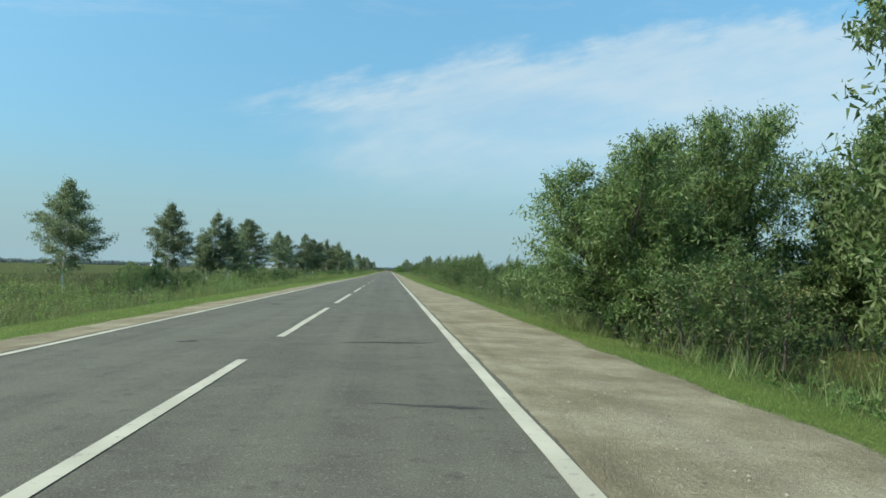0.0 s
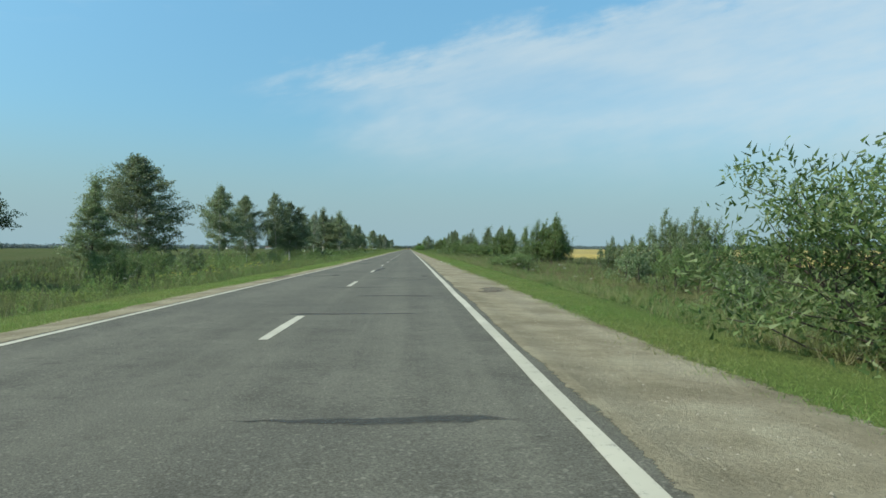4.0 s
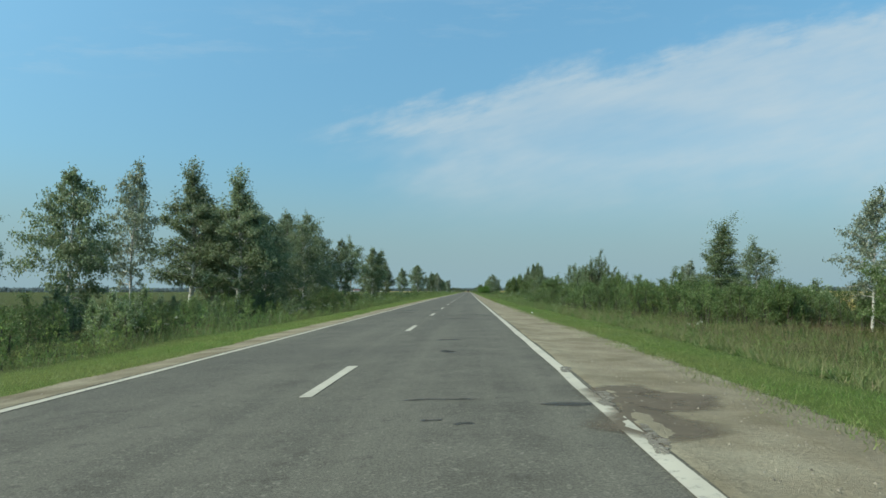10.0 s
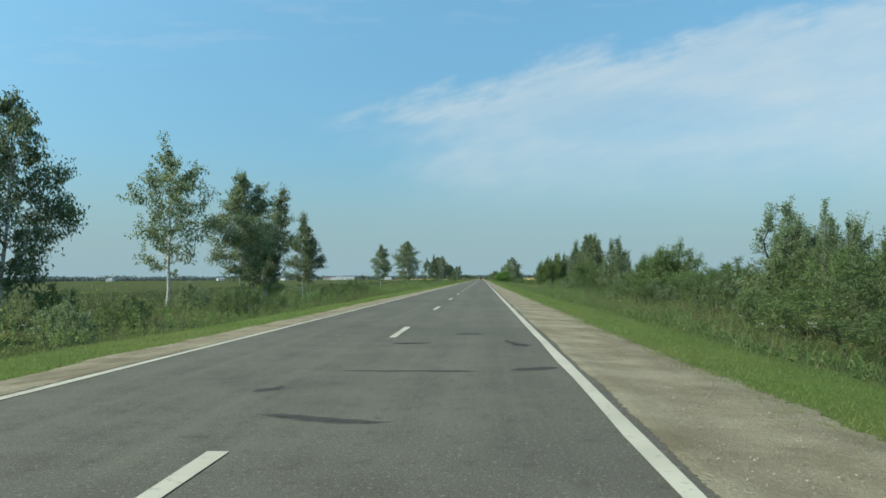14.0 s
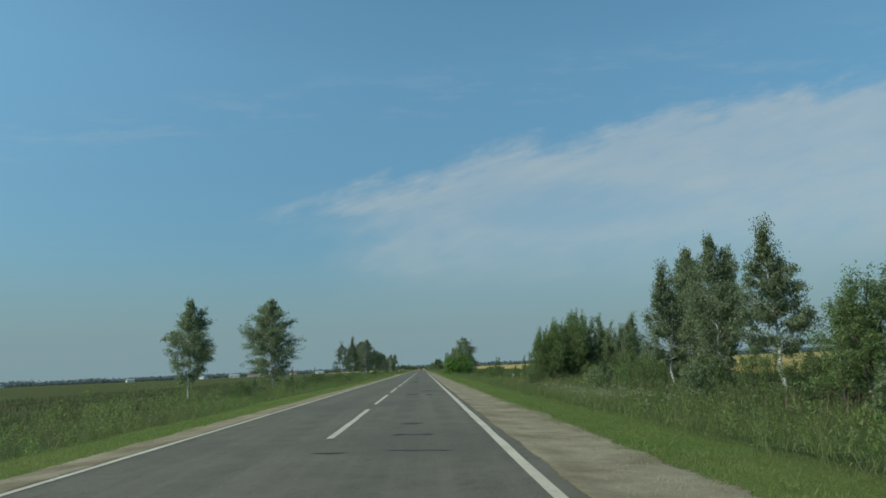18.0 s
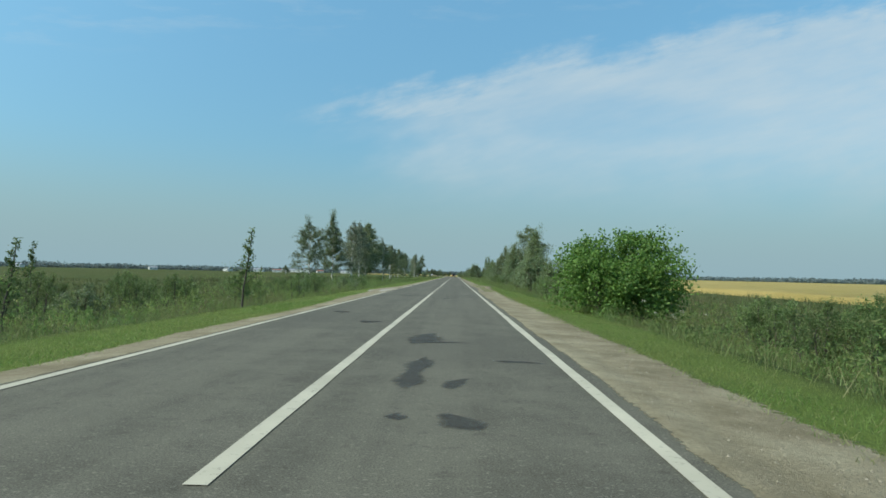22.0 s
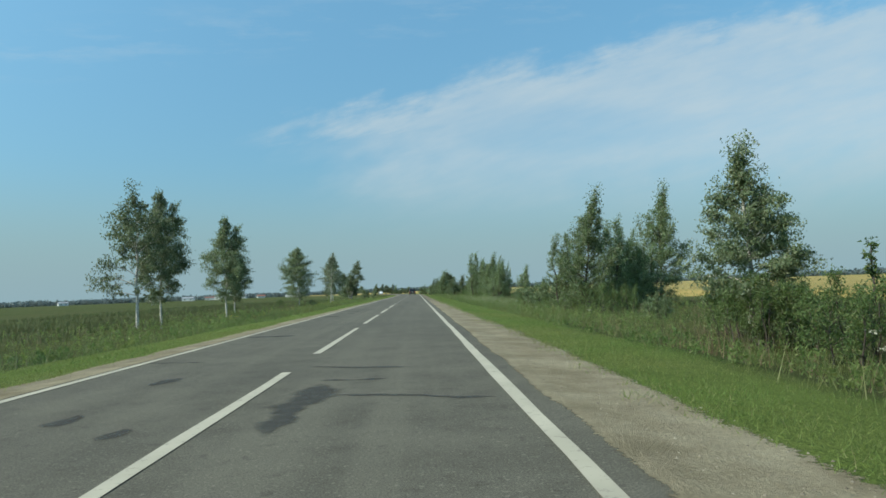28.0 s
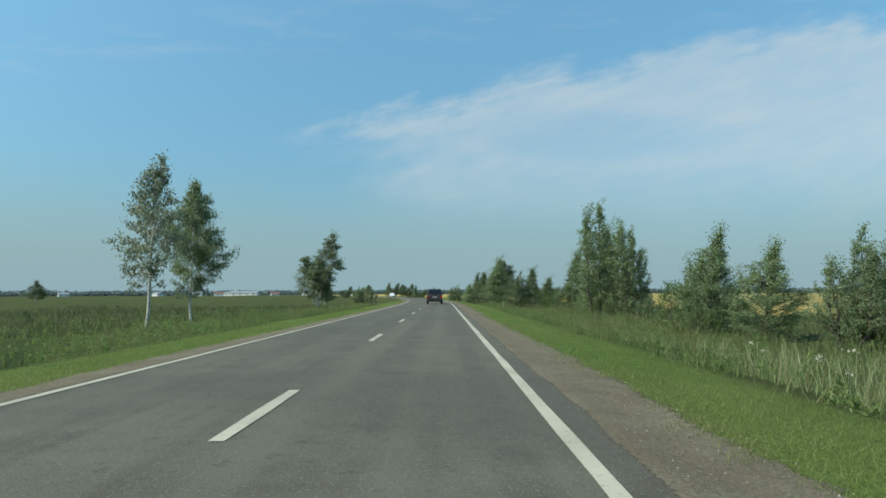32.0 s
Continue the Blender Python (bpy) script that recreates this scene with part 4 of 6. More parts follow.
def grow(seed, H, W, form, base, branches, leaves, size, hang=0.3, rise=0.75, sweep=0.0, stems=1, slim=0.6, trunk_r=0.011, three=True, loose=0.08, spread=None, twiggy=7, shoots=0):
    """Trunk, limbs and twigs that carry the leaves: (wood paths, leaf corners)."""
    rng = np.random.default_rng(seed)
    wood, twigs = [], []
    axis = None
    for s in range(stems):
        h = H * (1.0 if s == 0 else 0.55 + 0.42 * rng.random())
        ang = s * 2.4 + rng.random() * 0.9
        way_out = np.array([math.cos(ang), math.sin(ang), 0])
        foot = way_out * (0.0 if stems == 1 else W * 0.12 * rng.random())
        lean = way_out * (0.0 if stems == 1 else W * (0.06 + 0.20 * rng.random()))
        Ws = W * (1.0 if stems == 1 else 0.62)
        if spread is not None:              # a thicket of upright stems, lower towards its rim
            off = math.sqrt((s + 0.3 * rng.random()) / stems)
            foot, lean, Ws = way_out * W * spread * off, way_out * W * 0.07 * off, W * 0.60
            h = H * (1 - 0.34 * off ** 2) * (0.82 + 0.18 * rng.random()) if s else H
        t = np.linspace(0, 1, 9)
        wob = np.cumsum(rng.normal(0, 0.010 * H, (9, 2)), 0)
        wob -= wob[0]
        tp = np.stack([foot[0] + lean[0] * t + wob[:, 0] + sweep * H * t ** 2.2, foot[1] + lean[1] * t + wob[:, 1], h * t], 1)
        tr = H * trunk_r * (1 - t) ** 0.85 + 0.012
        if axis is None:
            axis = tp
        wood.append((tp, tr))
        twigs.append((tp[-2], tp[-1] + (tp[-1] - tp[-2]) * 0.3))
        nb = int(branches * (1.0 if s == 0 else 0.7))
        for b in range(nb):
            u = base + (0.985 - base) * ((b + rng.random()) / nb)
            k = (u - base) / (1 - base)
            L = max(Ws * 0.5 * float(crown_shape(form, k)) * (0.55 + 0.62 * rng.random()), 0.04 * W)
            az = b * 2.399 + rng.normal(0, 0.5)
            start = np.array([np.interp(u, t, tp[:, c]) for c in range(3)])
            el = min(rise * (0.55 + 0.9 * k) + rng.normal(0, 0.18), 1.3)
            q = np.linspace(0, 1, 5)
            out = np.array([math.cos(az), math.sin(az)])
            xy = out[None] * (L * math.cos(el) * q)[:, None]
            z = L * math.sin(el) * q - hang * 0.55 * L * q ** 2.2
            bp = np.concatenate([start[None, :2] + xy + np.stack([sweep * L * 1.5 * q ** 1.5, np.zeros(5)], 1), (start[2] + z)[:, None]], 1)
            bp[1:] += rng.normal(0, 0.03 * L, (4, 3))
            wood.append((bp, np.interp(u, t, tr) * 0.42 * (1 - q * 0.85) + 0.004))
            d = bp[-1] - bp[0]
            d /= np.linalg.norm(d) + 1e-9
            for _ in range(3 + int(twiggy * L / (0.5 * W))):
                tq = 0.15 + 0.85 * rng.random() ** 0.75
                a = np.array([np.interp(tq, q, bp[:, c]) for c in range(3)])
                v = d + rng.normal(0, 0.55, 3)
                v[2] += 0.25 * rise - 0.75 * hang * (0.4 + rng.random())
                v /= np.linalg.norm(v) + 1e-9
                twigs.append((a, a + v * (0.04 * W + 0.08 * W * float(crown_shape(form, k)) + 0.28 * L) * (1.15 - 0.5 * tq) * (0.5 + 0.8 * rng.random())))
    # long leafy shoots that stand out of the top of the crown, bent by the wind
    tips = [w for w in wood if w[0][-1][2] > 0.55 * H]
    for _ in range(shoots):
        bp = tips[int(rng.integers(len(tips)))][0]
        a = bp[-1] * 0.75 + bp[-2] * 0.25
        v = np.array([2.2 * sweep + rng.normal(0.06, 0.16), rng.normal(0, 0.16), 1.0])
        tip = a + v / np.linalg.norm(v) * H * (0.07 + 0.12 * rng.random())
        twigs.append((a, tip))
        wood.append((np.linspace(a, tip, 4), np.linspace(0.008, 0.003, 4)))
    a, b = np.array([w[0] for w in twigs]), np.array([w[1] for w in twigs])
    ln = np.linalg.norm(b - a, axis=1)
    pick = rng.choice(len(twigs), leaves, p=ln / ln.sum())
    f = (0.05 + 0.95 * rng.random(leaves) ** 0.8)[:, None]
    p = a[pick] * (1 - f) + b[pick] * f + rng.normal(0, 1, (leaves, 3)) * (0.03 + loose * ln[pick])[:, None]
    p = p[p[:, 2] > 0.02 * H]
    # bring the crown to its nominal height and width
    one = 1.0 if stems == 1 else 0.0
    mx, my = np.interp(p[:, 2], axis[:, 2], axis[:, 0]) * one, np.interp(p[:, 2], axis[:, 2], axis[:, 1]) * one
    kz = H / np.quantile(p[:, 2], 0.998)
    kr = 0.5 * W / np.quantile(np.hypot(p[:, 0] - mx, p[:, 1] - my), 0.96)
    p = np.stack([mx + (p[:, 0] - mx) * kr, my + (p[:, 1] - my) * kr, p[:, 2] * kz], 1)
    grown = []
    for bp, r in wood:
        bx, by = np.interp(bp[:, 2], axis[:, 2], axis[:, 0]) * one, np.interp(bp[:, 2], axis[:, 2], axis[:, 1]) * one
        grown.append((np.stack([bx + (bp[:, 0] - bx) * kr, by + (bp[:, 1] - by) * kr, np.maximum(bp[:, 2], 0) * kz], 1), r))
    return grown, leaf_quads(p, size, rng, hang * 2.0, slim, three)


KINDS = {}


def kind_of_tree(key, name, category, bark, leaf, sides=5, **spec):
    H, W = spec["H"], spec["W"]
    wood, lv = grow(**spec)
    lead = [w for w in wood if len(w[0]) == 9]
    v, f = tube(lead, sides + 1)
    v2, f2 = tube([w for w in wood if len(w[0]) != 9], 3)
    v, f = np.concatenate([v, v2]), np.concatenate([f, f2 + len(v)])
    KINDS[key] = (name, category, mesh_arrays(name + "_trunk", v, f, bark, True), quads(name + "_crown", lv, leaf), H, W)


kind_of_tree("birch_a", "birch_tree", "tree", BIRCH, LEAF_BIRCH, seed=1, H=11, W=6.4, form="oval", base=0.18, branches=64, leaves=30000, size=0.158, hang=0.6, rise=0.98, twiggy=10, loose=0.1)
kind_of_tree("birch_b", "birch_tree", "tree", BIRCH, LEAF_BIRCH, seed=2, H=11, W=5.6, form="spire", base=0.20, branches=60, leaves=28000, size=0.155, hang=0.4, rise=0.95, trunk_r=0.015, shoots=16, twiggy=10, loose=0.1)
kind_of_tree("birch_c", "birch_tree", "tree", BIRCH, LEAF_BIRCH, seed=3, H=11, W=6.2, form="oval", base=0.15, branches=44, leaves=34000, size=0.158, hang=0.5, stems=3, rise=0.92, twiggy=10, loose=0.1)
kind_of_tree("birch_pale", "birch_tree", "tree", BIRCH, LEAF_PALE, seed=4, H=11, W=5.0, form="oval", base=0.22, branches=46, leaves=8700, size=0.171, hang=0.5, rise=0.95, twiggy=9, loose=0.1)
kind_of_tree("birch_airy", "birch_tree", "tree", BIRCH, LEAF_BIRCH, seed=5, H=11, W=6.6, form="oval", base=0.22, branches=38, leaves=10500, size=0.182, hang=0.5, rise=0.95, shoots=12, twiggy=8)
kind_of_tree("birch_hung", "birch_tree", "tree", BIRCH, LEAF_BIRCH, seed=31, H=10, W=6.0, form="oval", base=0.16, branches=46, leaves=17000, size=0.17, hang=0.9, rise=0.9, twiggy=9, loose=0.1)
kind_of_tree("birch_full", "birch_tree", "tree", BIRCH, LEAF_BIRCH, seed=32, H=11, W=6.8, form="oval", base=0.10, branches=92, leaves=40000, size=0.148, hang=0.65, rise=0.95, twiggy=13, loose=0.06)
kind_of_tree("birch_cone", "birch_tree", "tree", BARK, LEAF_ASPEN, seed=6, H=10, W=4.6, form="pyramid", base=0.06, branches=100, leaves=25000, size=0.128, hang=0.15, rise=0.8, loose=0.12, shoots=20, twiggy=11)
kind_of_tree("aspen_a", "aspen_tree", "tree", BARK, LEAF_ASPEN, seed=7, H=9, W=5.2, form="spire", base=0.05, branches=46, leaves=29000, size=0.125, hang=-0.08, rise=0.75, sweep=0.03, stems=4, loose=0.07, spread=0.26, shoots=46)
kind_of_tree("aspen_b", "aspen_tree", "tree", BARK, LEAF_ASPEN, seed=8, H=9, W=4.4, form="spire", base=0.05, branches=84, leaves=21000, size=0.128, hang=-0.1, rise=0.8, sweep=0.05, loose=0.1, shoots=26, twiggy=9)
kind_of_tree("aspen_c", "aspen_tree", "tree", BARK, LEAF_ASPEN, seed=9, H=8, W=6.0, form="spire", base=0.03, branches=22, leaves=36000, size=0.120, hang=-0.12, rise=0.8, sweep=0.03, stems=13, loose=0.07, spread=0.36, shoots=70)
kind_of_tree("weeping", "birch_tree", "tree", BIRCH, LEAF_BIRCH, seed=10, H=12, W=9.0, form="oval", base=0.10, branches=64, leaves=25200, size=0.182, hang=1.2, rise=0.8, twiggy=10, loose=0.11)
kind_of_tree("willow_a", "willow_tree", "tree", BARK, LEAF_WILLOW, seed=11, H=8, W=7.5, form="round", base=0.10, branches=48, leaves=46000, size=0.18, hang=0.05, rise=0.9, stems=4, slim=0.34, three=True)
kind_of_tree("willow_b", "willow_tree", "tree", BARK, LEAF_WILLOW, seed=12, H=8, W=6.5, form="column", base=0.08, branches=48, leaves=46000, size=0.18, hang=0.05, rise=0.95, stems=4, slim=0.34, three=True)
kind_of_tree("willow_swept", "willow_tree", "tree", BARK, LEAF_WILLOW, seed=22, H=8, W=6.5, form="column", base=0.03, branches=26, leaves=40000, size=0.15, hang=-0.25, rise=0.9, sweep=0.07, stems=10, slim=0.36, spread=0.33, loose=0.09, shoots=80)
kind_of_tree("maple", "maple_shrub", "shrub", BARK, LEAF_MAPLE, seed=13, H=4.3, W=6.4, form="round", base=0.05, branches=60, leaves=27000, size=0.145, hang=0.1, rise=0.75, stems=4, slim=0.7, three=False, twiggy=10, loose=0.14)
kind_of_tree("shrub_a", "shrub", "shrub", BARK, LEAF_SHRUB, sides=3, seed=14, H=3, W=3.8, form="round", base=0.03, branches=14, leaves=7600, size=0.115, hang=-0.15, rise=0.95, stems=6, slim=0.38, spread=0.34, loose=0.12, shoots=20)
kind_of_tree("shrub_b", "willow_shrub", "shrub", BARK, LEAF_WILLOW, sides=3, seed=15, H=3, W=3.4, form="column", base=0.03, branches=13, leaves=7600, size=0.13, hang=-0.35, rise=1.15, stems=7, slim=0.24, sweep=0.04, spread=0.36, loose=0.1, shoots=34)
kind_of_tree("shrub_c", "aspen_shrub", "shrub", BARK, LEAF_ASPEN, sides=3, seed=16, H=3, W=3.2, form="spire", base=0.03, branches=13, leaves=5600, size=0.118, hang=-0.3, rise=0.85, stems=7, sweep=0.05, loose=0.1, spread=0.36, shoots=34)
kind_of_tree("round_willow", "willow_shrub", "shrub", BARK, LEAF_WILLOW, seed=17, H=3.6, W=6.4, form="round", base=0.03, branches=44, leaves=24000, size=0.13, hang=0.05, rise=0.75, stems=5, slim=0.32)
kind_of_tree("sapling", "birch_sapling", "sapling", BARK, LEAF_SHRUB, seed=18, H=3.5, W=1.5, form="pyramid", base=0.12, branches=15, leaves=620, size=0.12, hang=-0.2, rise=1.1, sweep=0.04, loose=0.05)

LABELS = {"birch_a": "tall birch with white trunk and drooping grey-green crown", "birch_b": "upright birch with white trunk and leafy crown",
          "birch_c": "twin-stemmed birch with white trunks", "birch_pale": "pale sparse birch with silvery leaves", "birch_airy": "thin-crowned birch with sky showing through",
          "birch_full": "full-crowned birch with a dense rounded crown", "birch_hung": "dark birch with drooping ragged leaf clusters", "birch_cone": "dense dark green conical young birch", "aspen_a": "leafy green aspen bent by the wind", "aspen_b": "slim wind-bent aspen with pointed top",
          "aspen_c": "many-stemmed aspen clump by the verge", "weeping": "large weeping birch with hanging branches", "willow_a": "big bushy willow by the roadside",
          "willow_b": "tall leafy willow by the roadside", "willow_swept": "dense dark willow clump bent by the wind", "maple": "round bright green maple shrub by the verge", "shrub_a": "low dense green shrub in the weeds",
          "shrub_b": "upright willow shrub in the weeds", "shrub_c": "young aspen shrub in the tall grass", "round_willow": "round dense willow bush by the verge",
          "sapling": "slim young sapling standing in weeds"}


def tree(key, x, y, h, w=None, turn=None, label=""):
    name, category, trunk, crown, H, W = KINDS[key]
    root = new(name)
    k = h / H
    root.location = (x, y, float(ground_z(x, y)) - 0.05)
    kw = k if w is None else w / W
    turn = (x * 37 + y * 13) % 1.4 - 0.7 if turn is None else turn
    root.rotation_euler = (0, 0, turn)
    root.scale = (kw, kw, k)
    tagged(root, label or LABELS[key], category)
    for nm, me in (("trunk", trunk), ("crown", crown)):
        ob = new(nm, me)
        ob.parent = root
    return root


BIRCHES_START = (
    ("birch_a", -23.8, 56, 8.9), ("birch_a", -23, 78.7, 9.2, 5.2), ("birch_c", -24, 98.9, 9.7, 6.2), ("birch_b", -21, 98.6, 9.1),
    ("birch_cone", -24.2, 120, 8.4, 4.6), ("birch_full", -25.2, 132.9, 11.4, 9.0), ("birch_a", -23.5, 155.4, 10.5, 5.6),
    ("birch_full", -23.6, 170.6, 10.3, 5.4), ("birch_hung", -19.2, 171.8, 10.7, 5.8), ("birch_a", -17.8, 175.6, 9.6, 6.8),
    ("birch_c", -25.7, 214.4, 9.0, 6.4), ("birch_a", -23.4, 216.8, 7.6, 4.4), ("birch_hung", -22.9, 225.7, 9.9, 5.6),
    ("birch_pale", -21.8, 231.2, 11.2, 4.4), ("birch_b", -19.9, 237.4, 12.4, 6.6),
    ("birch_b", -15.7, 236.0, 11.6, 6.0), ("weeping", -17.8, 249, 9.6, 7.0), ("weeping", -15.8, 256, 9.3, 6.2), ("weeping", -19.2, 262.5, 11.2, 7.0),
    ("weeping", -18.5, 269.8, 12.0, 7.0), ("birch_b", -22.5, 263.5, 11.4, 5.4),)
BIRCHES_GROVE = (
    ("birch_b", -25.0, 256.0, 11.0, 5.6), ("birch_c", -21.0, 246.5, 10.6, 6.6), ("weeping", -27.2, 290.0, 13.5, 7.0),
    ("birch_hung", -24.0, 304.0, 11.0, 5.4), ("birch_hung", -21.4, 305.8, 11.4, 5.6), ("birch_airy", -23.2, 327.0, 13.8, 6.6),
    ("birch_a", -19.4, 333.0, 11.4, 6.4), ("birch_c", -20.6, 342.5, 11.6, 6.0), ("birch_b", -19.0, 352.4, 10.0, 4.6),
    ("birch_a", -24.5, 449.3, 11.2, 5.4), ("birch_full", -19.8, 470.6, 12.9, 7.6), ("birch_airy", -23.9, 593.2, 12.0, 7.0),
    ("birch_b", -21.3, 602.2, 13.8, 4.4), ("birch_pale", -17.1, 597.4, 11.4, 4.8), ("birch_pale", -17.9, 613.1, 12.4, 5.0),
    ("birch_a", -20.2, 627.5, 12.6, 6.0), ("birch_a", -19.9, 638.6, 14.0, 8.2), ("birch_full", -23.0, 655.0, 14.2, 9.6),
    ("birch_airy", -18.0, 657.5, 11.8, 6.0), ("birch_airy", -19.7, 694.9, 11.3, 6.2), ("birch_a", -19.6, 699.6, 11.3, 4.6),
    ("birch_a", -18.7, 716.1, 10.9, 5.0),)
BIRCHES_END = (
    ("birch_b", -21.0, 728.0, 9.6, 3.8), ("birch_full", -20.6, 772.8, 11.1, 6.2), ("birch_pale", -18.4, 803.3, 11.8, 5.0),
    ("birch_a", -18.9, 812.8, 11.7, 5.2), ("birch_c", -21.0, 880.0, 13.2, 8.6), ("shrub_c", -14.0, 905.0, 3.4, 3.0),
    ("aspen_c", -19.5, 928.0, 4.2, 3.6), ("birch_a", -31.5, 1058.0, 5.4, 4.6), ("birch_cone", -23.0, 1062.0, 6.4, 5.0),
    ("birch_c", -20.0, 1058.0, 6.2, 5.4), ("birch_a", -16.6, 1063.0, 6.8, 5.0), ("birch_c", -13.2, 1060.0, 7.0, 5.0),
    ("birch_cone", -10.6, 1057.0, 6.6, 4.0), ("birch_c", -36.0, 1066.0, 4.6, 6.0), ("birch_c", -9.0, 1100.0, 4.6, 6.0),
    ("birch_c", -4.5, 1098.0, 5.4, 5.0), ("birch_c", -46.0, 1090.0, 6.0, 7.0), ("birch_a", -56.0, 1085.0, 6.4, 6.0), ("birch_b", -24, 905, 4.5, 3.2),
    ("birch_b", -120, 960, 7, 6), ("birch_cone", -28, 930, 6.0, 5),)
WILLOWS_AND_ASPENS = (
    ("willow_b", 13.3, 12.4, 11.0, 7.2), ("willow_a", 7.8, 17.8, 5.6, 4.8), ("willow_b", 16.4, 20.5, 7.6, 5.6), ("willow_a", 12.9, 21.8, 7.9, 5.6), ("willow_a", 11.0, 21.2, 7.7, 5.2),
    ("willow_a", 9.5, 20.5, 5.8, 3.6), ("round_willow", 9.6, 72.4, 3.7, 6.6), ("aspen_c", 23.4, 113.0, 5.1, 4.2), ("aspen_c", 22.6, 117.0, 5.4, 4.4),
    ("shrub_c", 22.0, 124.0, 3.5, 3.0), ("shrub_c", 20.6, 125.5, 3.4, 2.6), ("willow_swept", 21.4, 158.6, 6.9, 6.6), ("willow_swept", 22.2, 160.2, 6.0, 5.6), ("shrub_b", 19.8, 157.6, 3.2, 3.6), ("shrub_b", 21.6, 156.8, 3.0, 3.4), ("shrub_b", 23.2, 157.6, 3.0, 3.4), ("round_willow", 11.2, 127.0, 1.9, 4.6), ("round_willow", 12.8, 129.8, 1.8, 4.2), ("birch_cone", 22.3, 183.7, 6.2, 3.6),
    ("willow_swept", 23.3, 216.0, 6.9, 6.6), ("willow_swept", 24.4, 218.0, 6.0, 5.6), ("shrub_b", 22.0, 214.8, 3.0, 3.4), ("shrub_b", 24.0, 214.2, 3.2, 3.6), ("birch_cone", 22.2, 240.9, 8.1, 5.6), ("birch_airy", 22.8, 235.4, 6.0, 3.4),
    ("birch_pale", 23.2, 222.0, 7.6, 3.4), ("birch_pale", 26.5, 262.0, 5.6, 2.8), ("aspen_a", 27.0, 266.0, 5.2, 3.8),
    ("aspen_c", 23.3, 299.1, 8.8, 5.2), ("aspen_a", 22.0, 304.0, 6.4, 5.0), ("aspen_c", 23.6, 308.5, 6.2, 5.6), ("aspen_c", 24.6, 292.0, 6.0, 5.4),)
ASPENS_MIDDLE = (
    ("willow_swept", 22.6, 284.0, 5.0, 4.6), ("shrub_a", 12.8, 293.0, 1.6, 4.0), ("shrub_a", 13.8, 301.0, 1.8, 4.2), ("aspen_c", 24.6, 319.5, 7.0, 5.4), ("aspen_a", 23.0, 323.0, 7.4, 5.4), ("aspen_c", 25.6, 326.0, 6.6, 6.0), ("round_willow", 21.0, 339.0, 2.8, 5.0),
    ("willow_swept", 22.2, 348.5, 6.2, 6.6), ("willow_swept", 21.5, 353.5, 5.4, 5.6), ("willow_swept", 23.0, 359.0, 5.2, 5.4), ("aspen_a", 22.0, 377.0, 8.2, 5.4),
    ("aspen_c", 20.5, 371.0, 6.4, 5.0), ("shrub_c", 25.0, 368.0, 4.2, 3.6), ("willow_swept", 20.5, 398.0, 6.0, 5.6), ("aspen_b", 22.0, 403.0, 4.6, 3.8),
    ("birch_b", 25.2, 415.0, 11.2, 4.6), ("birch_a", 24.4, 422.5, 11.4, 4.6), ("birch_b", 23.5, 430.0, 10.8, 4.2),
    ("birch_a", 27.0, 434.0, 12.4, 5.4), ("birch_c", 26.0, 426.5, 10.8, 5.0), ("aspen_a", 23.0, 464.5, 9.0, 5.2), ("willow_swept", 24.0, 469.0, 9.0, 6.4), ("willow_swept", 21.2, 463.0, 8.6, 6.2), ("aspen_c", 27.4, 463.0, 7.4, 5.4),
    ("aspen_a", 26.6, 466.0, 8.6, 5.0), ("aspen_b", 29.4, 462.0, 8.4, 4.6), ("willow_swept", 19.6, 467.5, 8.0, 5.6),)
ASPENS_LATE = (
    ("willow_swept", 18.6, 462.0, 7.0, 5.0), ("aspen_a", 28.2, 458.0, 7.0, 4.6), ("maple", 8.9, 506.1, 4.1, 6.0), ("birch_cone", 13.1, 579.0, 10.0, 5.4),
    ("birch_cone", 13.2, 616.3, 9.2, 4.2), ("aspen_b", 14.2, 606.0, 6.6, 4.0), ("aspen_c", 11.2, 557.0, 5.8, 4.8), ("aspen_c", 13.0, 553.5, 5.0, 4.0),
    ("shrub_c", 14.4, 551.5, 3.6, 2.6), ("weeping", 17.4, 621.5, 12.6, 10.0), ("aspen_c", 12.6, 590.0, 4.6, 4.0), ("aspen_b", 12.8, 598.0, 5.0, 3.4),
    ("sapling", 14.0, 634.0, 4.4, 2.0), ("willow_swept", 16.2, 643.0, 9.2, 5.8), ("birch_b", 14.7, 652.8, 10.0, 4.4), ("aspen_a", 17.4, 653.2, 9.2, 5.0),
    ("birch_b", 13.5, 664.0, 7.1, 3.6), ("sapling", 14.8, 660.0, 3.4, 1.8), ("aspen_a", 15.9, 649.0, 9.4, 4.6), ("aspen_b", 15.5, 694.8, 9.8, 4.8), ("aspen_a", 18.6, 696.5, 7.6, 4.6),
    ("aspen_b", 24.0, 702.0, 11.0, 4.8), ("aspen_a", 15.2, 700.0, 6.8, 4.2), ("aspen_c", 21.0, 699.0, 6.6, 4.6),)
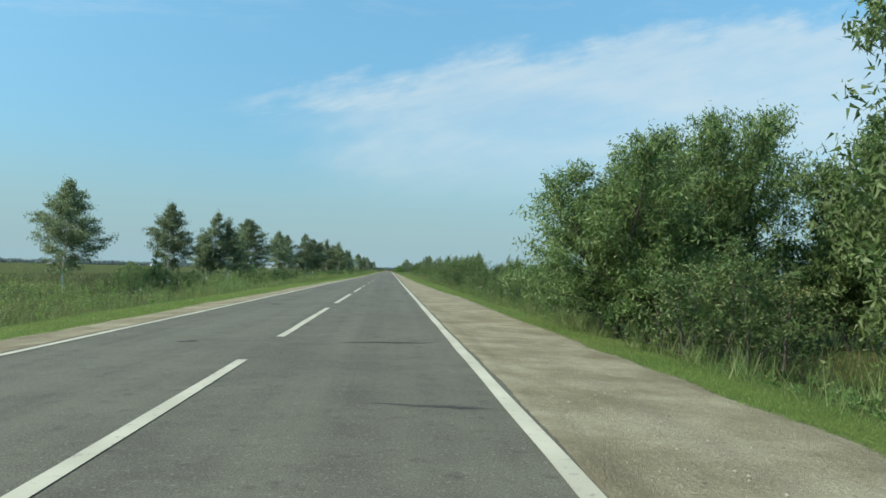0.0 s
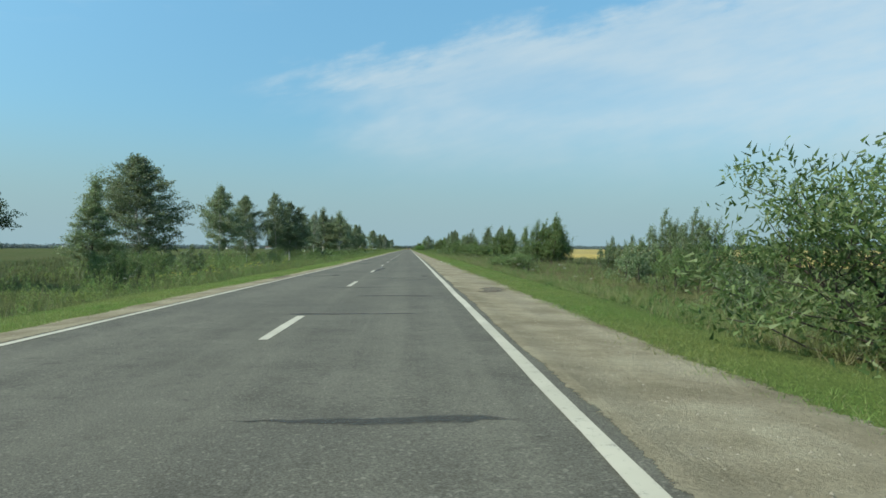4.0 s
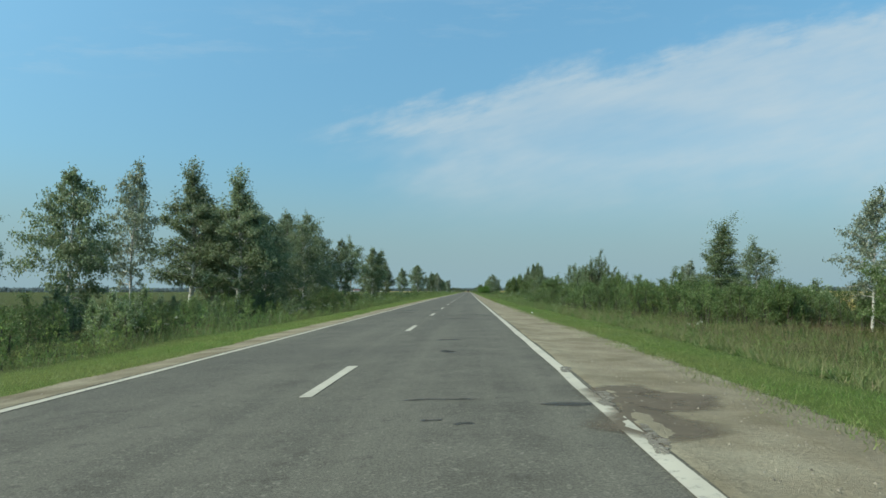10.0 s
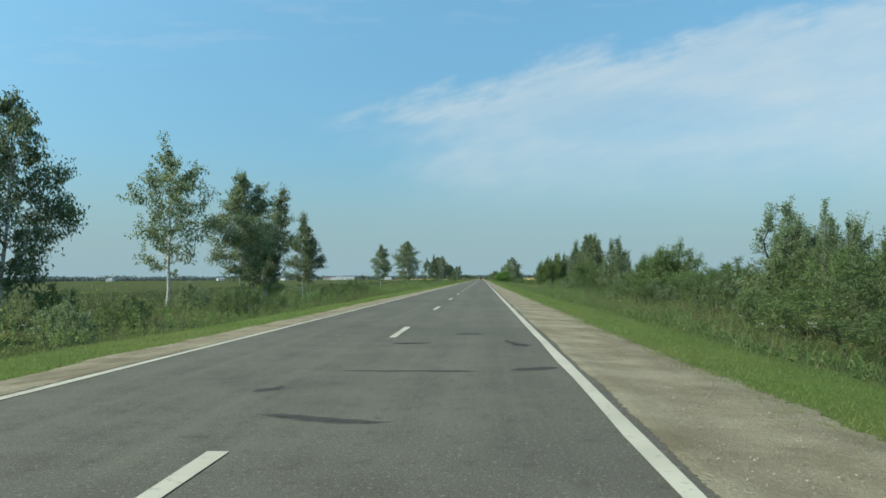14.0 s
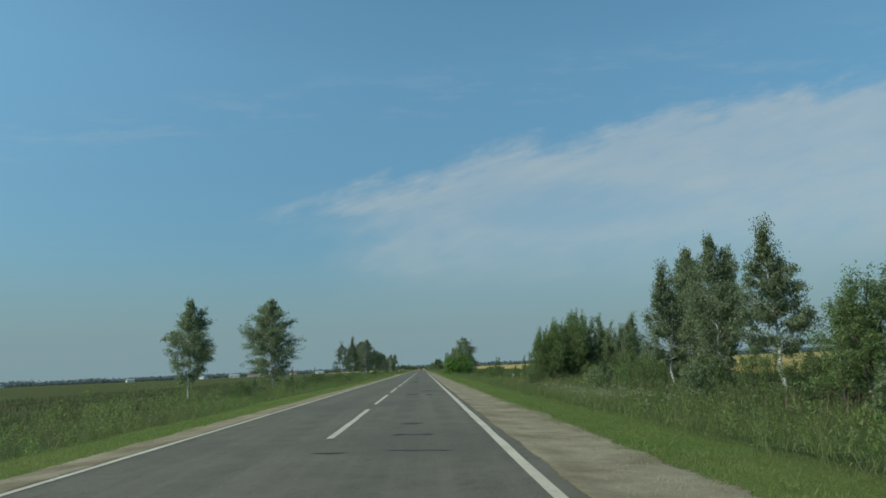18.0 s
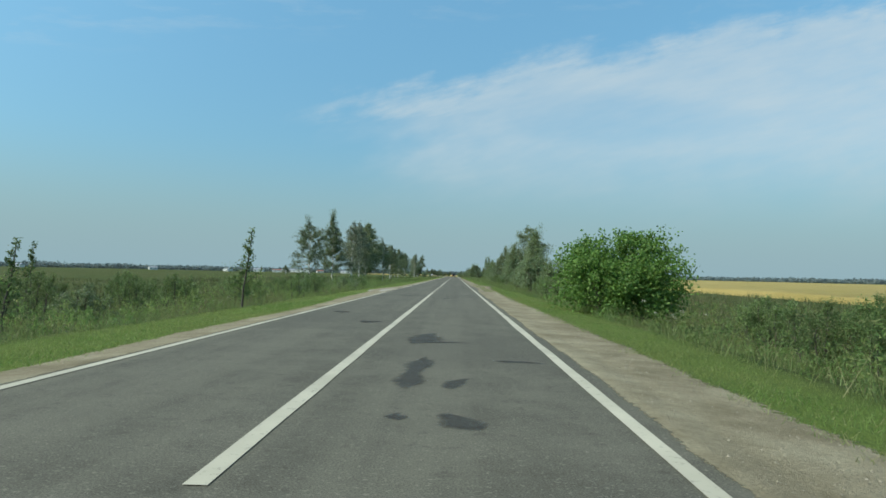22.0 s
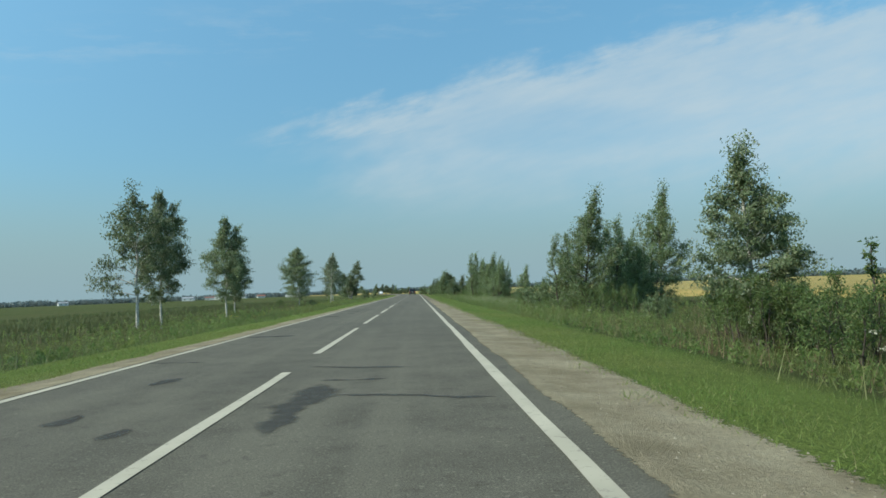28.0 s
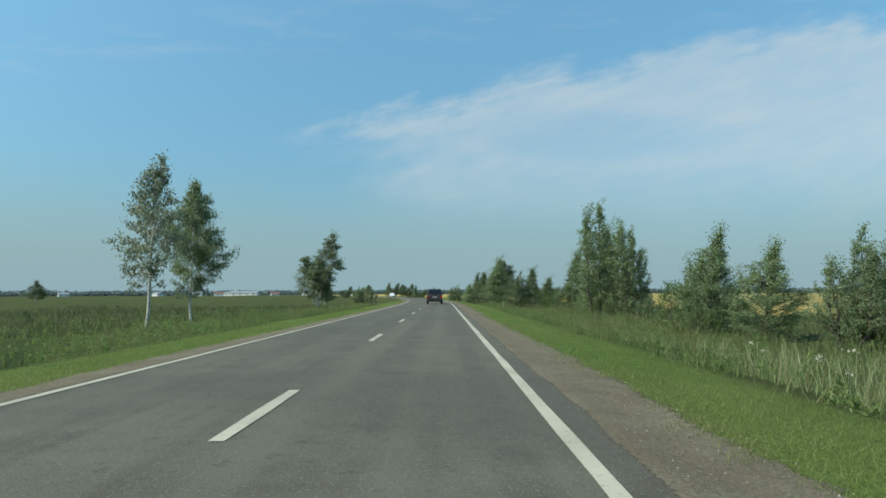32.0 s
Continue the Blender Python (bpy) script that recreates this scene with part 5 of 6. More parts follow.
TREES_AT_BEND = (
    ("aspen_b", 15.0, 723.3, 5.1, 2.5), ("aspen_c", 17.1, 762.0, 7.6, 4.4), ("aspen_b", 17.3, 765.0, 7.4, 3.6), ("aspen_b", 16.8, 774.2, 9.0, 4.4),
    ("aspen_c", 18.9, 784.0, 4.9, 4.2), ("aspen_b", 18.0, 791.0, 5.2, 3.6), ("aspen_b", 18.0, 798.2, 6.6, 4.0), ("aspen_a", 19.0, 830.4, 12.2, 6.4), ("aspen_a", 21.8, 829.0, 9.2, 5.0),
    ("birch_cone", 21.0, 836.0, 10.4, 4.6), ("birch_cone", 20.0, 850.0, 8.4, 5.0), ("birch_cone", 19.5, 872.0, 5.4, 4.4),
    ("birch_cone", 11.5, 880.0, 9.2, 6.2), ("birch_a", 13.4, 886.0, 8.6, 5.6), ("aspen_a", 9.9, 893.0, 6.6, 5.2), ("aspen_c", 8.8, 905.0, 5.2, 5.2),
    ("aspen_c", 14.4, 868.0, 6.0, 5.0), ("aspen_c", 5.4, 950.0, 5.0, 4.8), ("aspen_c", 10.2, 921.0, 6.0, 6.0), ("birch_cone", 18.5, 885.0, 7.6, 5.0),
    ("birch_a", 16.0, 915.0, 8.0, 6.0), ("birch_cone", 16.0, 945.0, 10.0, 6.5), ("birch_cone", 14.5, 977.0, 9.0, 8.0),)
for stretch in (BIRCHES_START, BIRCHES_GROVE, BIRCHES_END, WILLOWS_AND_ASPENS, ASPENS_MIDDLE, ASPENS_LATE, TREES_AT_BEND):
    for row in stretch:
        tree(*row)


def build_shrubs():
    rng = np.random.default_rng(21)

    def row(y0, y1, x0, x1, n, h0, h1, keys):
        for i in range(n):
            y = y0 + (y1 - y0) * (i + rng.random() * 0.9) / n
            h = h0 + (h1 - h0) * rng.random()
            key, x, w, turn = keys[int(rng.integers(len(keys)))], x0 + (x1 - x0) * rng.random(), h * (0.95 + 0.5 * rng.random()), rng.random() * 6.3
            if h > 1.34:  # the lowest are lost among the weeds
                tree(key, x, y, h, w, turn)

    any3 = ("shrub_a", "shrub_b", "shrub_c")
    row(12, 24, 8.4, 9.6, 6, 2.0, 3.0, ("shrub_a", "shrub_b"))
    row(27, 37, 9.0, 10.4, 5, 1.8, 2.7, ("shrub_a", "shrub_b"))
    row(27, 38, 9.4, 12.5, 5, 2.0, 2.8, ("shrub_a", "shrub_b"))
    row(38, 66, 9.4, 11.0, 14, 2.1, 2.9, ("shrub_b", "shrub_a"))
    row(40, 66, 11.2, 14.0, 11, 2.5, 3.3, ("shrub_b", "shrub_a"))
    row(78, 98, 13, 18, 5, 1.6, 2.4, any3)
    row(96, 112, 16, 24, 4, 2.2, 3.2, any3)
    row(126, 131, 10.5, 12.5, 3, 1.3, 1.7, ("shrub_a", "shrub_b"))
    row(140, 215, 24, 34, 6, 1.2, 2.2, any3)
    row(222, 300, 22, 28, 20, 2.0, 3.8, any3)
    row(252, 330, 13, 20, 20, 1.4, 2.4, any3)
    row(300, 372, 20, 27, 16, 2.4, 4.2, any3)
    row(330, 372, 15, 20, 8, 1.4, 2.2, any3)
    row(385, 430, 17, 24, 10, 1.8, 3.0, any3)
    row(425, 480, 14, 26, 14, 1.6, 2.6, any3)
    row(482, 502, 14, 24, 4, 1.6, 2.8, any3)
    row(518, 546, 9.2, 11.6, 11, 1.6, 2.4, ("shrub_a", "shrub_b"))
    row(560, 572, 13, 18, 4, 1.2, 2.0, any3)
    row(572, 690, 12.5, 17, 15, 1.2, 2.5, any3)
    row(620, 668, 11.5, 17, 20, 1.5, 2.8, ("shrub_a", "shrub_b"))
    row(690, 712, 14, 20, 8, 1.8, 3.2, any3)
    row(720, 800, 16, 21, 9, 1.2, 2.2, any3)
    row(800, 900, 17, 22, 12, 2.0, 4.5, ("shrub_c", "shrub_a"))
    row(40, 130, -22, -12, 14, 1.4, 2.6, any3)
    row(150, 280, -20, -11, 30, 1.3, 2.5, any3)
    row(200, 262, -19, -10, 18, 1.5, 2.6, any3)
    row(216, 262, 24, 31, 14, 2.0, 3.2, any3)
    row(223, 242, 20, 26, 10, 2.2, 3.2, ("shrub_a", "shrub_b"))
    row(172, 186, -12, -9.5, 4, 1.4, 1.9, any3)
    row(244, 300, -25, -16, 22, 2.0, 3.2, ("shrub_a", "shrub_b"))
    row(290, 370, -20, -10, 28, 1.2, 2.2, any3)
    row(440, 520, -20, -9.5, 28, 1.3, 2.3, any3)
    row(520, 575, -18, -9.5, 26, 1.4, 2.3, any3)
    row(575, 660, -24, -16, 12, 1.0, 1.8, any3)
    row(660, 860, -30, -11, 26, 0.8, 1.5, any3)
    for x, y, h in ((21, 262, 4.2), (13.5, 478, 3.6), (14.5, 489, 3.8), (17, 474, 3.6), (-16, 483, 3.2), (-14.5, 500, 3.4), (-13, 492, 3.0), (16.5, 252, 3.8), (18, 268, 4.0), (19.5, 275, 4.4), (16.4, 632, 5.0), (-7.4, 504.4, 3.4),
                    (17.6, 629, 5.2), (16.8, 668, 5.0), (12.4, 548, 3.2), (-17.8, 58, 3.7), (-26.4, 519.9, 4.0)):
        tree("sapling", x, y, h)
    row(224, 300, 15, 21, 30, 2.4, 3.6, ("shrub_a", "shrub_b"))
    row(487, 504, 11, 16, 10, 1.5, 2.2, ("shrub_a", "shrub_b"))
    row(434, 452, 22, 28, 9, 2.6, 3.6, any3)


build_shrubs()


# ---------------------------------------------------------------- grass and weeds
def blades(name, label, n, xlo, xhi, y0, y1, hlo, hhi, width, lean, rng, mat, bias=1.0, tuft=1, spread=0.1, mask=None):
    """Tapered leaning blades, growing in tufts, as one mesh."""
    m = n // tuft
    y = y0 + (y1 - y0) * rng.random(m)
    u = rng.random(m) ** bias
    lx = xlo(y) + (xhi(y) - xlo(y)) * u
    if mask is not None:
        keep = mask(lx, y, rng)
        y, lx = y[keep], lx[keep]
    vig = 0.65 + 0.6 * rng.random(len(y))
    y, lx, vig = np.repeat(y, tuft), np.repeat(lx, tuft), np.repeat(vig, tuft)
    k = len(y)
    y = y + rng.normal(0, spread, k)
    lx = lx + rng.normal(0, spread, k)
    x = lx + centre(y)
    root = np.stack([x, y, ground_z(x, y) - 0.02], 1)
    h = (hlo + (hhi - hlo) * rng.random(k)) * vig
    a = rng.random(k) * 6.283
    w = width * (0.6 + 0.8 * rng.random(k)) * 0.5
    d = np.stack([np.cos(a), np.sin(a), np.zeros(k)], 1) * w[:, None]
    b = rng.random(k) * 6.283
    far = lean * h * (0.4 + rng.random(k))
    tip = root + np.stack([np.cos(b) * far, np.sin(b) * far, h], 1)
    v = np.stack([root - d, root + d, tip], 1).reshape(-1, 3)
    me = mesh_arrays(name, v, np.arange(3 * k).reshape(k, 3), mat)
    tagged(new(name, me), label, name.replace("_", " "), kind="stuff")


def const(v):
    return lambda y: np.full_like(y, v)


def weed_height(lx, y):
    """How tall the tangle of weeds stands beside the road."""
    a = np.abs(lx)
    right = np.interp(y, (0, 75, 95, 215, 250, 500, 640, 880), (1.0, 0.8, 0.45, 0.5, 1.0, 1.0, 1.0, 0.9))
    left = np.interp(y, (0, 40, 130, 300, 560, 640, 700, 880), (1.0, 1.0, 1.2, 1.1, 1.1, 0.85, 0.6, 0.6))
    n = 0.5 + 0.30 * np.sin(lx * 0.43 + 1.7 * np.sin(y * 0.11)) + 0.28 * np.sin(y * 0.23 + lx * 0.35) + 0.22 * np.sin(y * 0.71 - lx * 0.6) + 0.15 * np.sin(y * 1.9 + lx * 1.6)
    return np.interp(a, (6.9, 7.6, 9.0, 13, 19, 28), (0.15, 0.45, 1.1, 1.5, 1.3, 0.7)) * np.where(lx > 0, right, left) * (0.30 + 0.95 * np.clip(n, 0, 1.3) ** 1.3)


def leafy_weeds(plants, per, xlo, xhi, y0, y1, size, rng, bias, label):
    """Upright leafy plants crowding together, as one mesh."""
    y = y0 + (y1 - y0) * rng.random(plants)
    lx = xlo + (xhi - xlo) * rng.random(plants) ** bias
    h = weed_height(lx, y) * (0.55 + 0.75 * rng.random(plants))
    lean = rng.normal(0, 0.12, (plants, 2))
    lx, y, h = np.repeat(lx, per), np.repeat(y, per), np.repeat(h, per)
    lean = np.repeat(lean, per, 0)
    u = rng.random(plants * per) ** 0.7
    r = (0.12 + 0.26 * h) * (1.05 - 0.8 * u) * np.sqrt(rng.random(plants * per))
    a = rng.random(plants * per) * 6.283
    lx, y = lx + r * np.cos(a) + lean[:, 0] * h * u, y + r * np.sin(a) + lean[:, 1] * h * u
    x = lx + centre(y)
    q = leaf_quads(np.stack([x, y, ground_z(x, y) + h * u], 1), size, rng, -0.7, 0.36, True)
    tagged(new("leafy_weeds", quads("leafy_weeds", q, HERB)), label, "weeds", kind="stuff")


def build_grass():
    rng = np.random.default_rng(31)
    right = lambda y: np.interp(y, (0, 30, 60, 110, 300, 520, 545, 566, 757), (5.2, 5.15, 4.85, 4.5, 4.6, 4.55, 5.4, 4.6, 4.2))
    left = lambda y: -np.interp(y, (0, 100, 300, 500, 528, 545, 800), (4.1, 4.0, 4.1, 3.85, 4.6, 4.0, 3.8))
    tatter = lambda y: 0.16 * np.sin(y * 1.9 + 1.3 * np.sin(y * 0.53)) + 0.10 * np.sin(y * 5.3)
    blades("verge_grass", "short bright green verge grass", 760000, lambda y: right(y) + 0.02 + 0.5 * tatter(y), lambda y: right(y) + 2.9, 2, 800, 0.025, 0.09, 0.0062, 0.9, rng, GRASS, 1.0, 10, 0.12)
    blades("verge_grass", "short green verge grass", 400000, lambda y: left(y) + 0.1, lambda y: left(y) - 3.7, 4, 820, 0.025, 0.09, 0.009, 0.9, rng, GRASS, 1.0, 10, 0.12)
    frayed = lambda x, y, r: np.sin(y * 1.1 + x) + np.sin(y * 0.37) + r.normal(0, 0.7, len(x)) > 0.3
    blades("border_tufts", "dusty olive tufts creeping on to the gravel", 60000, lambda y: right(y) - 0.22 + tatter(y), lambda y: right(y) + 0.30, 2, 800, 0.02, 0.085, 0.008, 1.1, rng, OLIVE, 1.0, 12, 0.07, frayed)
    blades("border_tufts", "sparse grass tufts growing through the gravel", 9000, const(3.75), const(4.6), 529, 562, 0.03, 0.12, 0.008, 0.9, rng, OLIVE, 1.0, 14, 0.09, frayed)
    open_field = lambda x, y: (x > 0) & (y > 78) & (y < 220)
    patchy = lambda x, y, r: ~open_field(x, y) & ((np.sin(x * 0.7 + y * 0.19) + np.sin(y * 0.053 + 1.7) + r.normal(0, 0.8, len(x))) > -1.0)
    blades("tall_weeds", "tall tangled green weeds and grass", 200000, const(6.8), const(17.0), 4, 850, 0.20, 0.75, 0.013, 0.50, rng, WEED, 1.3, 9, 0.17, patchy)
    blades("tall_weeds", "tall tangled green weeds and grass", 180000, const(-7.0), const(-20.0), 6, 850, 0.20, 0.75, 0.014, 0.50, rng, WEED, 1.3, 9, 0.17, patchy)
    leafy_weeds(12000, 34, 7.1, 24.0, 4, 850, 0.092, rng, 1.5, "leafy green weeds crowding behind the mown verge")
    leafy_weeds(11000, 32, -7.6, -26.0, 6, 850, 0.098, rng, 1.4, "leafy green weeds between the verge and the birches")
    blades("meadow_grass", "rough meadow grass towards the field", 90000, const(16.0), const(42.0), 20, 880, 0.3, 0.75, 0.06, 0.35, rng, MEADOWGRASS, 1.2, 8, 0.3)
    blades("meadow_grass", "rough meadow grass behind the birches", 110000, const(-19.0), const(-62.0), 30, 880, 0.3, 0.75, 0.07, 0.35, rng, MEADOWGRASS, 1.4, 8, 0.35)
    blades("meadow_grass", "olive uncut grass thinning towards the field", 170000, const(7.2), const(24.0), 72, 225, 0.16, 0.48, 0.012, 0.70, rng, OLIVE, 1.25, 9, 0.20)
    dry = lambda x, y, r: (np.sin(y * 0.061) + np.sin(y * 0.17 + x) + r.normal(0, 0.6, len(x))) > 0.4
    blades("dry_grass", "dry straw-coloured grass stalks among the weeds", 55000, const(8.6), const(24.0), 10, 880, 0.5, 1.0, 0.018, 0.28, rng, STRAW, 1.2, 9, 0.2, dry)
    blades("dry_grass", "dry straw-coloured grass stalks among the weeds", 30000, const(-8.6), const(-22.0), 10, 880, 0.5, 0.9, 0.018, 0.28, rng, STRAW, 1.2, 9, 0.2, dry)
    blades("grass_plumes", "tall pale green feathery grass", 45000, const(8.8), const(16.5), 690, 812, 0.35, 0.90, 0.022, 0.40, rng, PLUME, 1.0, 9, 0.22, dry)
    blades("grass_plumes", "pale feathery grass mound beside the verge", 6500, const(10.8), const(13.4), 411, 421, 0.35, 0.85, 0.016, 0.45, rng, PLUME, 1.0, 9, 0.2)


def flower_heads(name, label, mat, spots, rng, size, height):
    pos = []
    for x, y, n, rx, ry in spots:
        px_, py_ = x + rng.normal(0, rx, n), y + rng.normal(0, ry, n)
        pos.append(np.stack([px_, py_, ground_z(px_, py_) + height * (0.7 + 0.5 * rng.random(n))], 1))
    p = np.concatenate(pos)
    p = np.repeat(p, 14, 0) + rng.normal(0, size * 1.1, (len(p) * 14, 3)) * np.array([1, 1, 0.35])
    tagged(new(name, quads(name, leaf_quads(p, size, rng, -0.2, 0.8), mat)), label, "wildflowers", kind="stuff")


build_grass()
frng = np.random.default_rng(41)
umb = [(7.4 + 2.2 * frng.random(), y, int(2 + frng.random() * 6), 0.7, 1.3) for y in np.arange(20, 780, 17.0)]
umb += [(-7.8 - 3 * frng.random(), y, int(2 + frng.random() * 6), 0.7, 1.3) for y in np.arange(30, 700, 20.0)]
umb += [(-9.6, 229.0, 26, 0.9, 1.6), (-8.4, 236.0, 14, 0.8, 1.4), (-8.0, 246.0, 12, 0.7, 1.4)]
umb += [(12, y, 26, 1.6, 2.0) for y in np.arange(402, 425, 5.0)]
flower_heads("wildflowers", "white umbel flowers in the weeds", UMBEL, umb, frng, 0.036, 0.75)
flower_heads("wildflowers", "yellow flowers among the weeds", YELLOW, [(14.5, y, 14, 2.6, 2.4) for y in np.arange(428, 462, 4.0)] + [(-11, y, 16, 1.5, 3) for y in np.arange(690, 760, 9.0)] + [(-9, y, 22, 1.2, 2.5) for y in (98, 106, 112)], frng, 0.034, 0.7)


def build_pebbles():
    rng = np.random.default_rng(51)
    n = 90000
    y = 2 + 790 * rng.random(n)
    x = np.where(rng.random(n) < 0.78, 3.35 + 1.15 * rng.random(n), -3.3 - 0.65 * rng.random(n)) + centre(y)
    s = 0.004 + 0.011 * rng.random(n) ** 4
    c = np.stack([x, y, np.where(np.abs(x) < 3.6, -0.01, -0.022) + s * 0.3 + fall(x - centre(y), y)], 1)
    base = np.array([[1, 0, 0], [0, 1, 0], [-1, 0, 0], [0, -1, 0], [0, 0, 0.75]])
    v = c[:, None] + base[None] * s[:, None, None] * (0.6 + 0.8 * rng.random((n, 5, 1)))
    f = np.array([[0, 1, 4], [1, 2, 4], [2, 3, 4], [3, 0, 4]])
    faces = (f[None] + (np.arange(n) * 5)[:, None, None]).reshape(-1, 3)
    stone = leaf_material("pebbles", (0.14, 0.117, 0.086), (0.36, 0.315, 0.238), 0.0, 0.9)
    tagged(new("pebbles", mesh_arrays("pebbles", v.reshape(-1, 3), faces, stone)), "loose pale stones on the shoulder", "gravel", kind="stuff")


build_pebbles()


# ---------------------------------------------------------------- distance
def build_far_woods():
    rng = np.random.default_rng(61)
    def band(x0, y0, x1, y1, n, h, depth, size):
        t = rng.random(n)
        x = x0 + (x1 - x0) * t + rng.normal(0, depth, n)
        y = y0 + (y1 - y0) * t + rng.normal(0, depth, n)
        top = h * (0.66 + 0.16 * np.sin(t * 61) * np.sin(t * 17 + 1) + 0.10 * np.sin(t * 233))
        z = ground_z(x, y) + np.abs(top) * rng.random(n) ** 0.7
        return leaf_quads(np.stack([x, y, z], 1), size, rng, 0.0, 0.8)
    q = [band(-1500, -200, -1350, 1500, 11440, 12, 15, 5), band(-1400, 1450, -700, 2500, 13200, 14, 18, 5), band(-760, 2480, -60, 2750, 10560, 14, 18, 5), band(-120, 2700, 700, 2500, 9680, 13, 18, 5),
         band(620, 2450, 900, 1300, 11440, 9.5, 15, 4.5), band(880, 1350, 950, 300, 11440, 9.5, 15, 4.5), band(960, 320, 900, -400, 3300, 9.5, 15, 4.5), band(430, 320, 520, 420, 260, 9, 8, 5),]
    tagged(new("far_woods", quads("far_woods", np.concatenate(q), HAZED_WOODS)), "line of distant woods on the horizon, haze put into their colour", "woods", kind="stuff")


build_far_woods()


def block(bm, x0, x1, y0, y1, z0, z1):
    vs = [bm.verts.new((x, y, z)) for z in (z0, z1) for y in (y0, y1) for x in (x0, x1)]
    for f in ((0, 2, 3, 1), (4, 5, 7, 6), (0, 1, 5, 4), (2, 6, 7, 3), (0, 4, 6, 2), (1, 3, 7, 5)):
        bm.faces.new([vs[i] for i in f])
    return vs


def building(x, y, long, deep, wall_h, roof_h, turn, roof_mat, label):
    root = tagged(new("farm_building"), label, "building", "far village")
    root.location, root.rotation_euler = (x, y, float(ground_z(x, y))), (0, 0, turn)
    bm = bmesh.new()
    block(bm, -long / 2, long / 2, -deep / 2, deep / 2, 0, wall_h)
    part("wall", bm, WHITE_WALL, root)
    bm = bmesh.new()
    a, b, e = long / 2 + 0.5, deep / 2 + 0.5, wall_h
    v = [bm.verts.new(p) for p in ((-a, -b, e), (a, -b, e), (a, b, e), (-a, b, e), (-a, 0, e + roof_h), (a, 0, e + roof_h))]
    for f in ((0, 1, 5, 4), (2, 3, 4, 5), (0, 4, 3), (1, 2, 5), (3, 2, 1, 0)):
        bm.faces.new([v[i] for i in f])
    part("roof", bm, roof_mat, root)
    for k in range(max(2, int(long / 9))):
        bm = bmesh.new()
        cx_ = -long / 2 + long * (k + 0.5) / max(2, int(long / 9))
        block(bm, cx_ - 0.9, cx_ + 0.9, -deep / 2 - 0.05, -deep / 2 + 0.1, wall_h * 0.35, wall_h * 0.72)
        part("window", bm, DARK_GLASS, root)


vr = np.random.default_rng(71)
for x, y, lg in ((-322, 1860, 44), (-352, 1880, 16), (-372, 1900, 24), (-405, 1870, 20), (-290, 1930, 14), (-480, 1900, 14), (-640, 1900, 16), (-850, 1780, 14), (-240, 1980, 24)):
    building(x, y, lg, 11 + 5 * vr.random(), 3.6 + 1.8 * vr.random(), 1.8 + vr.random(), vr.normal(0, 0.4), GREY_ROOF if vr.random() < 0.85 else RED_ROOF, "white far-off farm building with a pitched roof")


# ---------------------------------------------------------------- roadside things
def marker_post(x, y, h, label):
    root = tagged(new("marker_post"), label, "post", "marker posts")
    root.location = (x, y, float(ground_z(x, y)) - 0.03)
    bm = bmesh.new()
    bmesh.ops.create_cone(bm, cap_ends=True, segments=10, radius1=0.05, radius2=0.05, depth=h, matrix=Matrix.Translation((0, 0, h / 2)))
    part("pole", bm, POST_WHITE, root)
    bm = bmesh.new()
    block(bm, -0.14, 0.14, -0.075, -0.055, h - 0.42, h + 0.04)
    plate = part("plate", bm, POST_WHITE, root)
    bm = bmesh.new()
    block(bm, -0.09, 0.09, -0.081, -0.077, h - 0.24, h - 0.19)
    block(bm, -0.09, 0.09, -0.081, -0.077, h - 0.33, h - 0.28)
    part("writing_bars", bm, POST_BLACK, plate)


marker_post(16.2, 481.0, 0.85, "white cable marker post in the weeds")
marker_post(20.2, 500.0, 0.95, "white cable marker post in the weeds")


def litter(x, y, s, turn):
    bm = bmesh.new()
    block(bm, -s, s, -s * 0.5, s * 0.5, 0, s * 0.5)
    bmesh.ops.bevel(bm, geom=bm.edges[:], offset=s * 0.18, segments=2, affect="EDGES")
    for v in bm.verts:
        v.co += Vector((noise.noise(v.co * 9), noise.noise(v.co * 7 + Vector((3, 1, 2))), noise.noise(v.co * 8))) * s * 0.25
    ob = part("litter", bm, POST_WHITE)
    ob.location, ob.rotation_euler = (x, y, float(ground_z(x, y)) - 0.01), (0, 0, turn)
    tagged(ob, "crumpled white scrap on the shoulder", "litter", "roadside litter")


for i, (x, y) in enumerate(((4.7, 174.3), (-5.3, 178.0), (4.9, 219.0), (4.3, 236.0), (5.0, 33.0), (4.4, 117.5), (4.6, 110.0), (4.4, 524.0), (5.2, 568.0))):
    litter(x, y, 0.04 + 0.015 * (i % 3), i * 1.1)


# ---------------------------------------------------------------- vehicles
def loft(bm, sections):
    """Joins closed rings of equal count along y, with end caps."""
    rings = [[bm.verts.new(p) for p in s] for s in sections]
    k = len(rings[0])
    for a, b in zip(rings, rings[1:]):
        for i in range(k):
            bm.faces.new((a[i], a[(i + 1) % k], b[(i + 1) % k], b[i]))
    bm.faces.new(rings[0][::-1])
    bm.faces.new(rings[-1])


def car_ring(y, half, low, high, curve):
    return [(-half * 0.92, y, low), (half * 0.92, y, low), (half, y, low + (high - low) * 0.35), (half * (1 - curve * 0.3), y, low + (high - low) * 0.8), (half * (1 - curve), y, high),
            (-half * (1 - curve), y, high), (-half * (1 - curve * 0.3), y, low + (high - low) * 0.8), (-half, y, low + (high - low) * 0.35)]


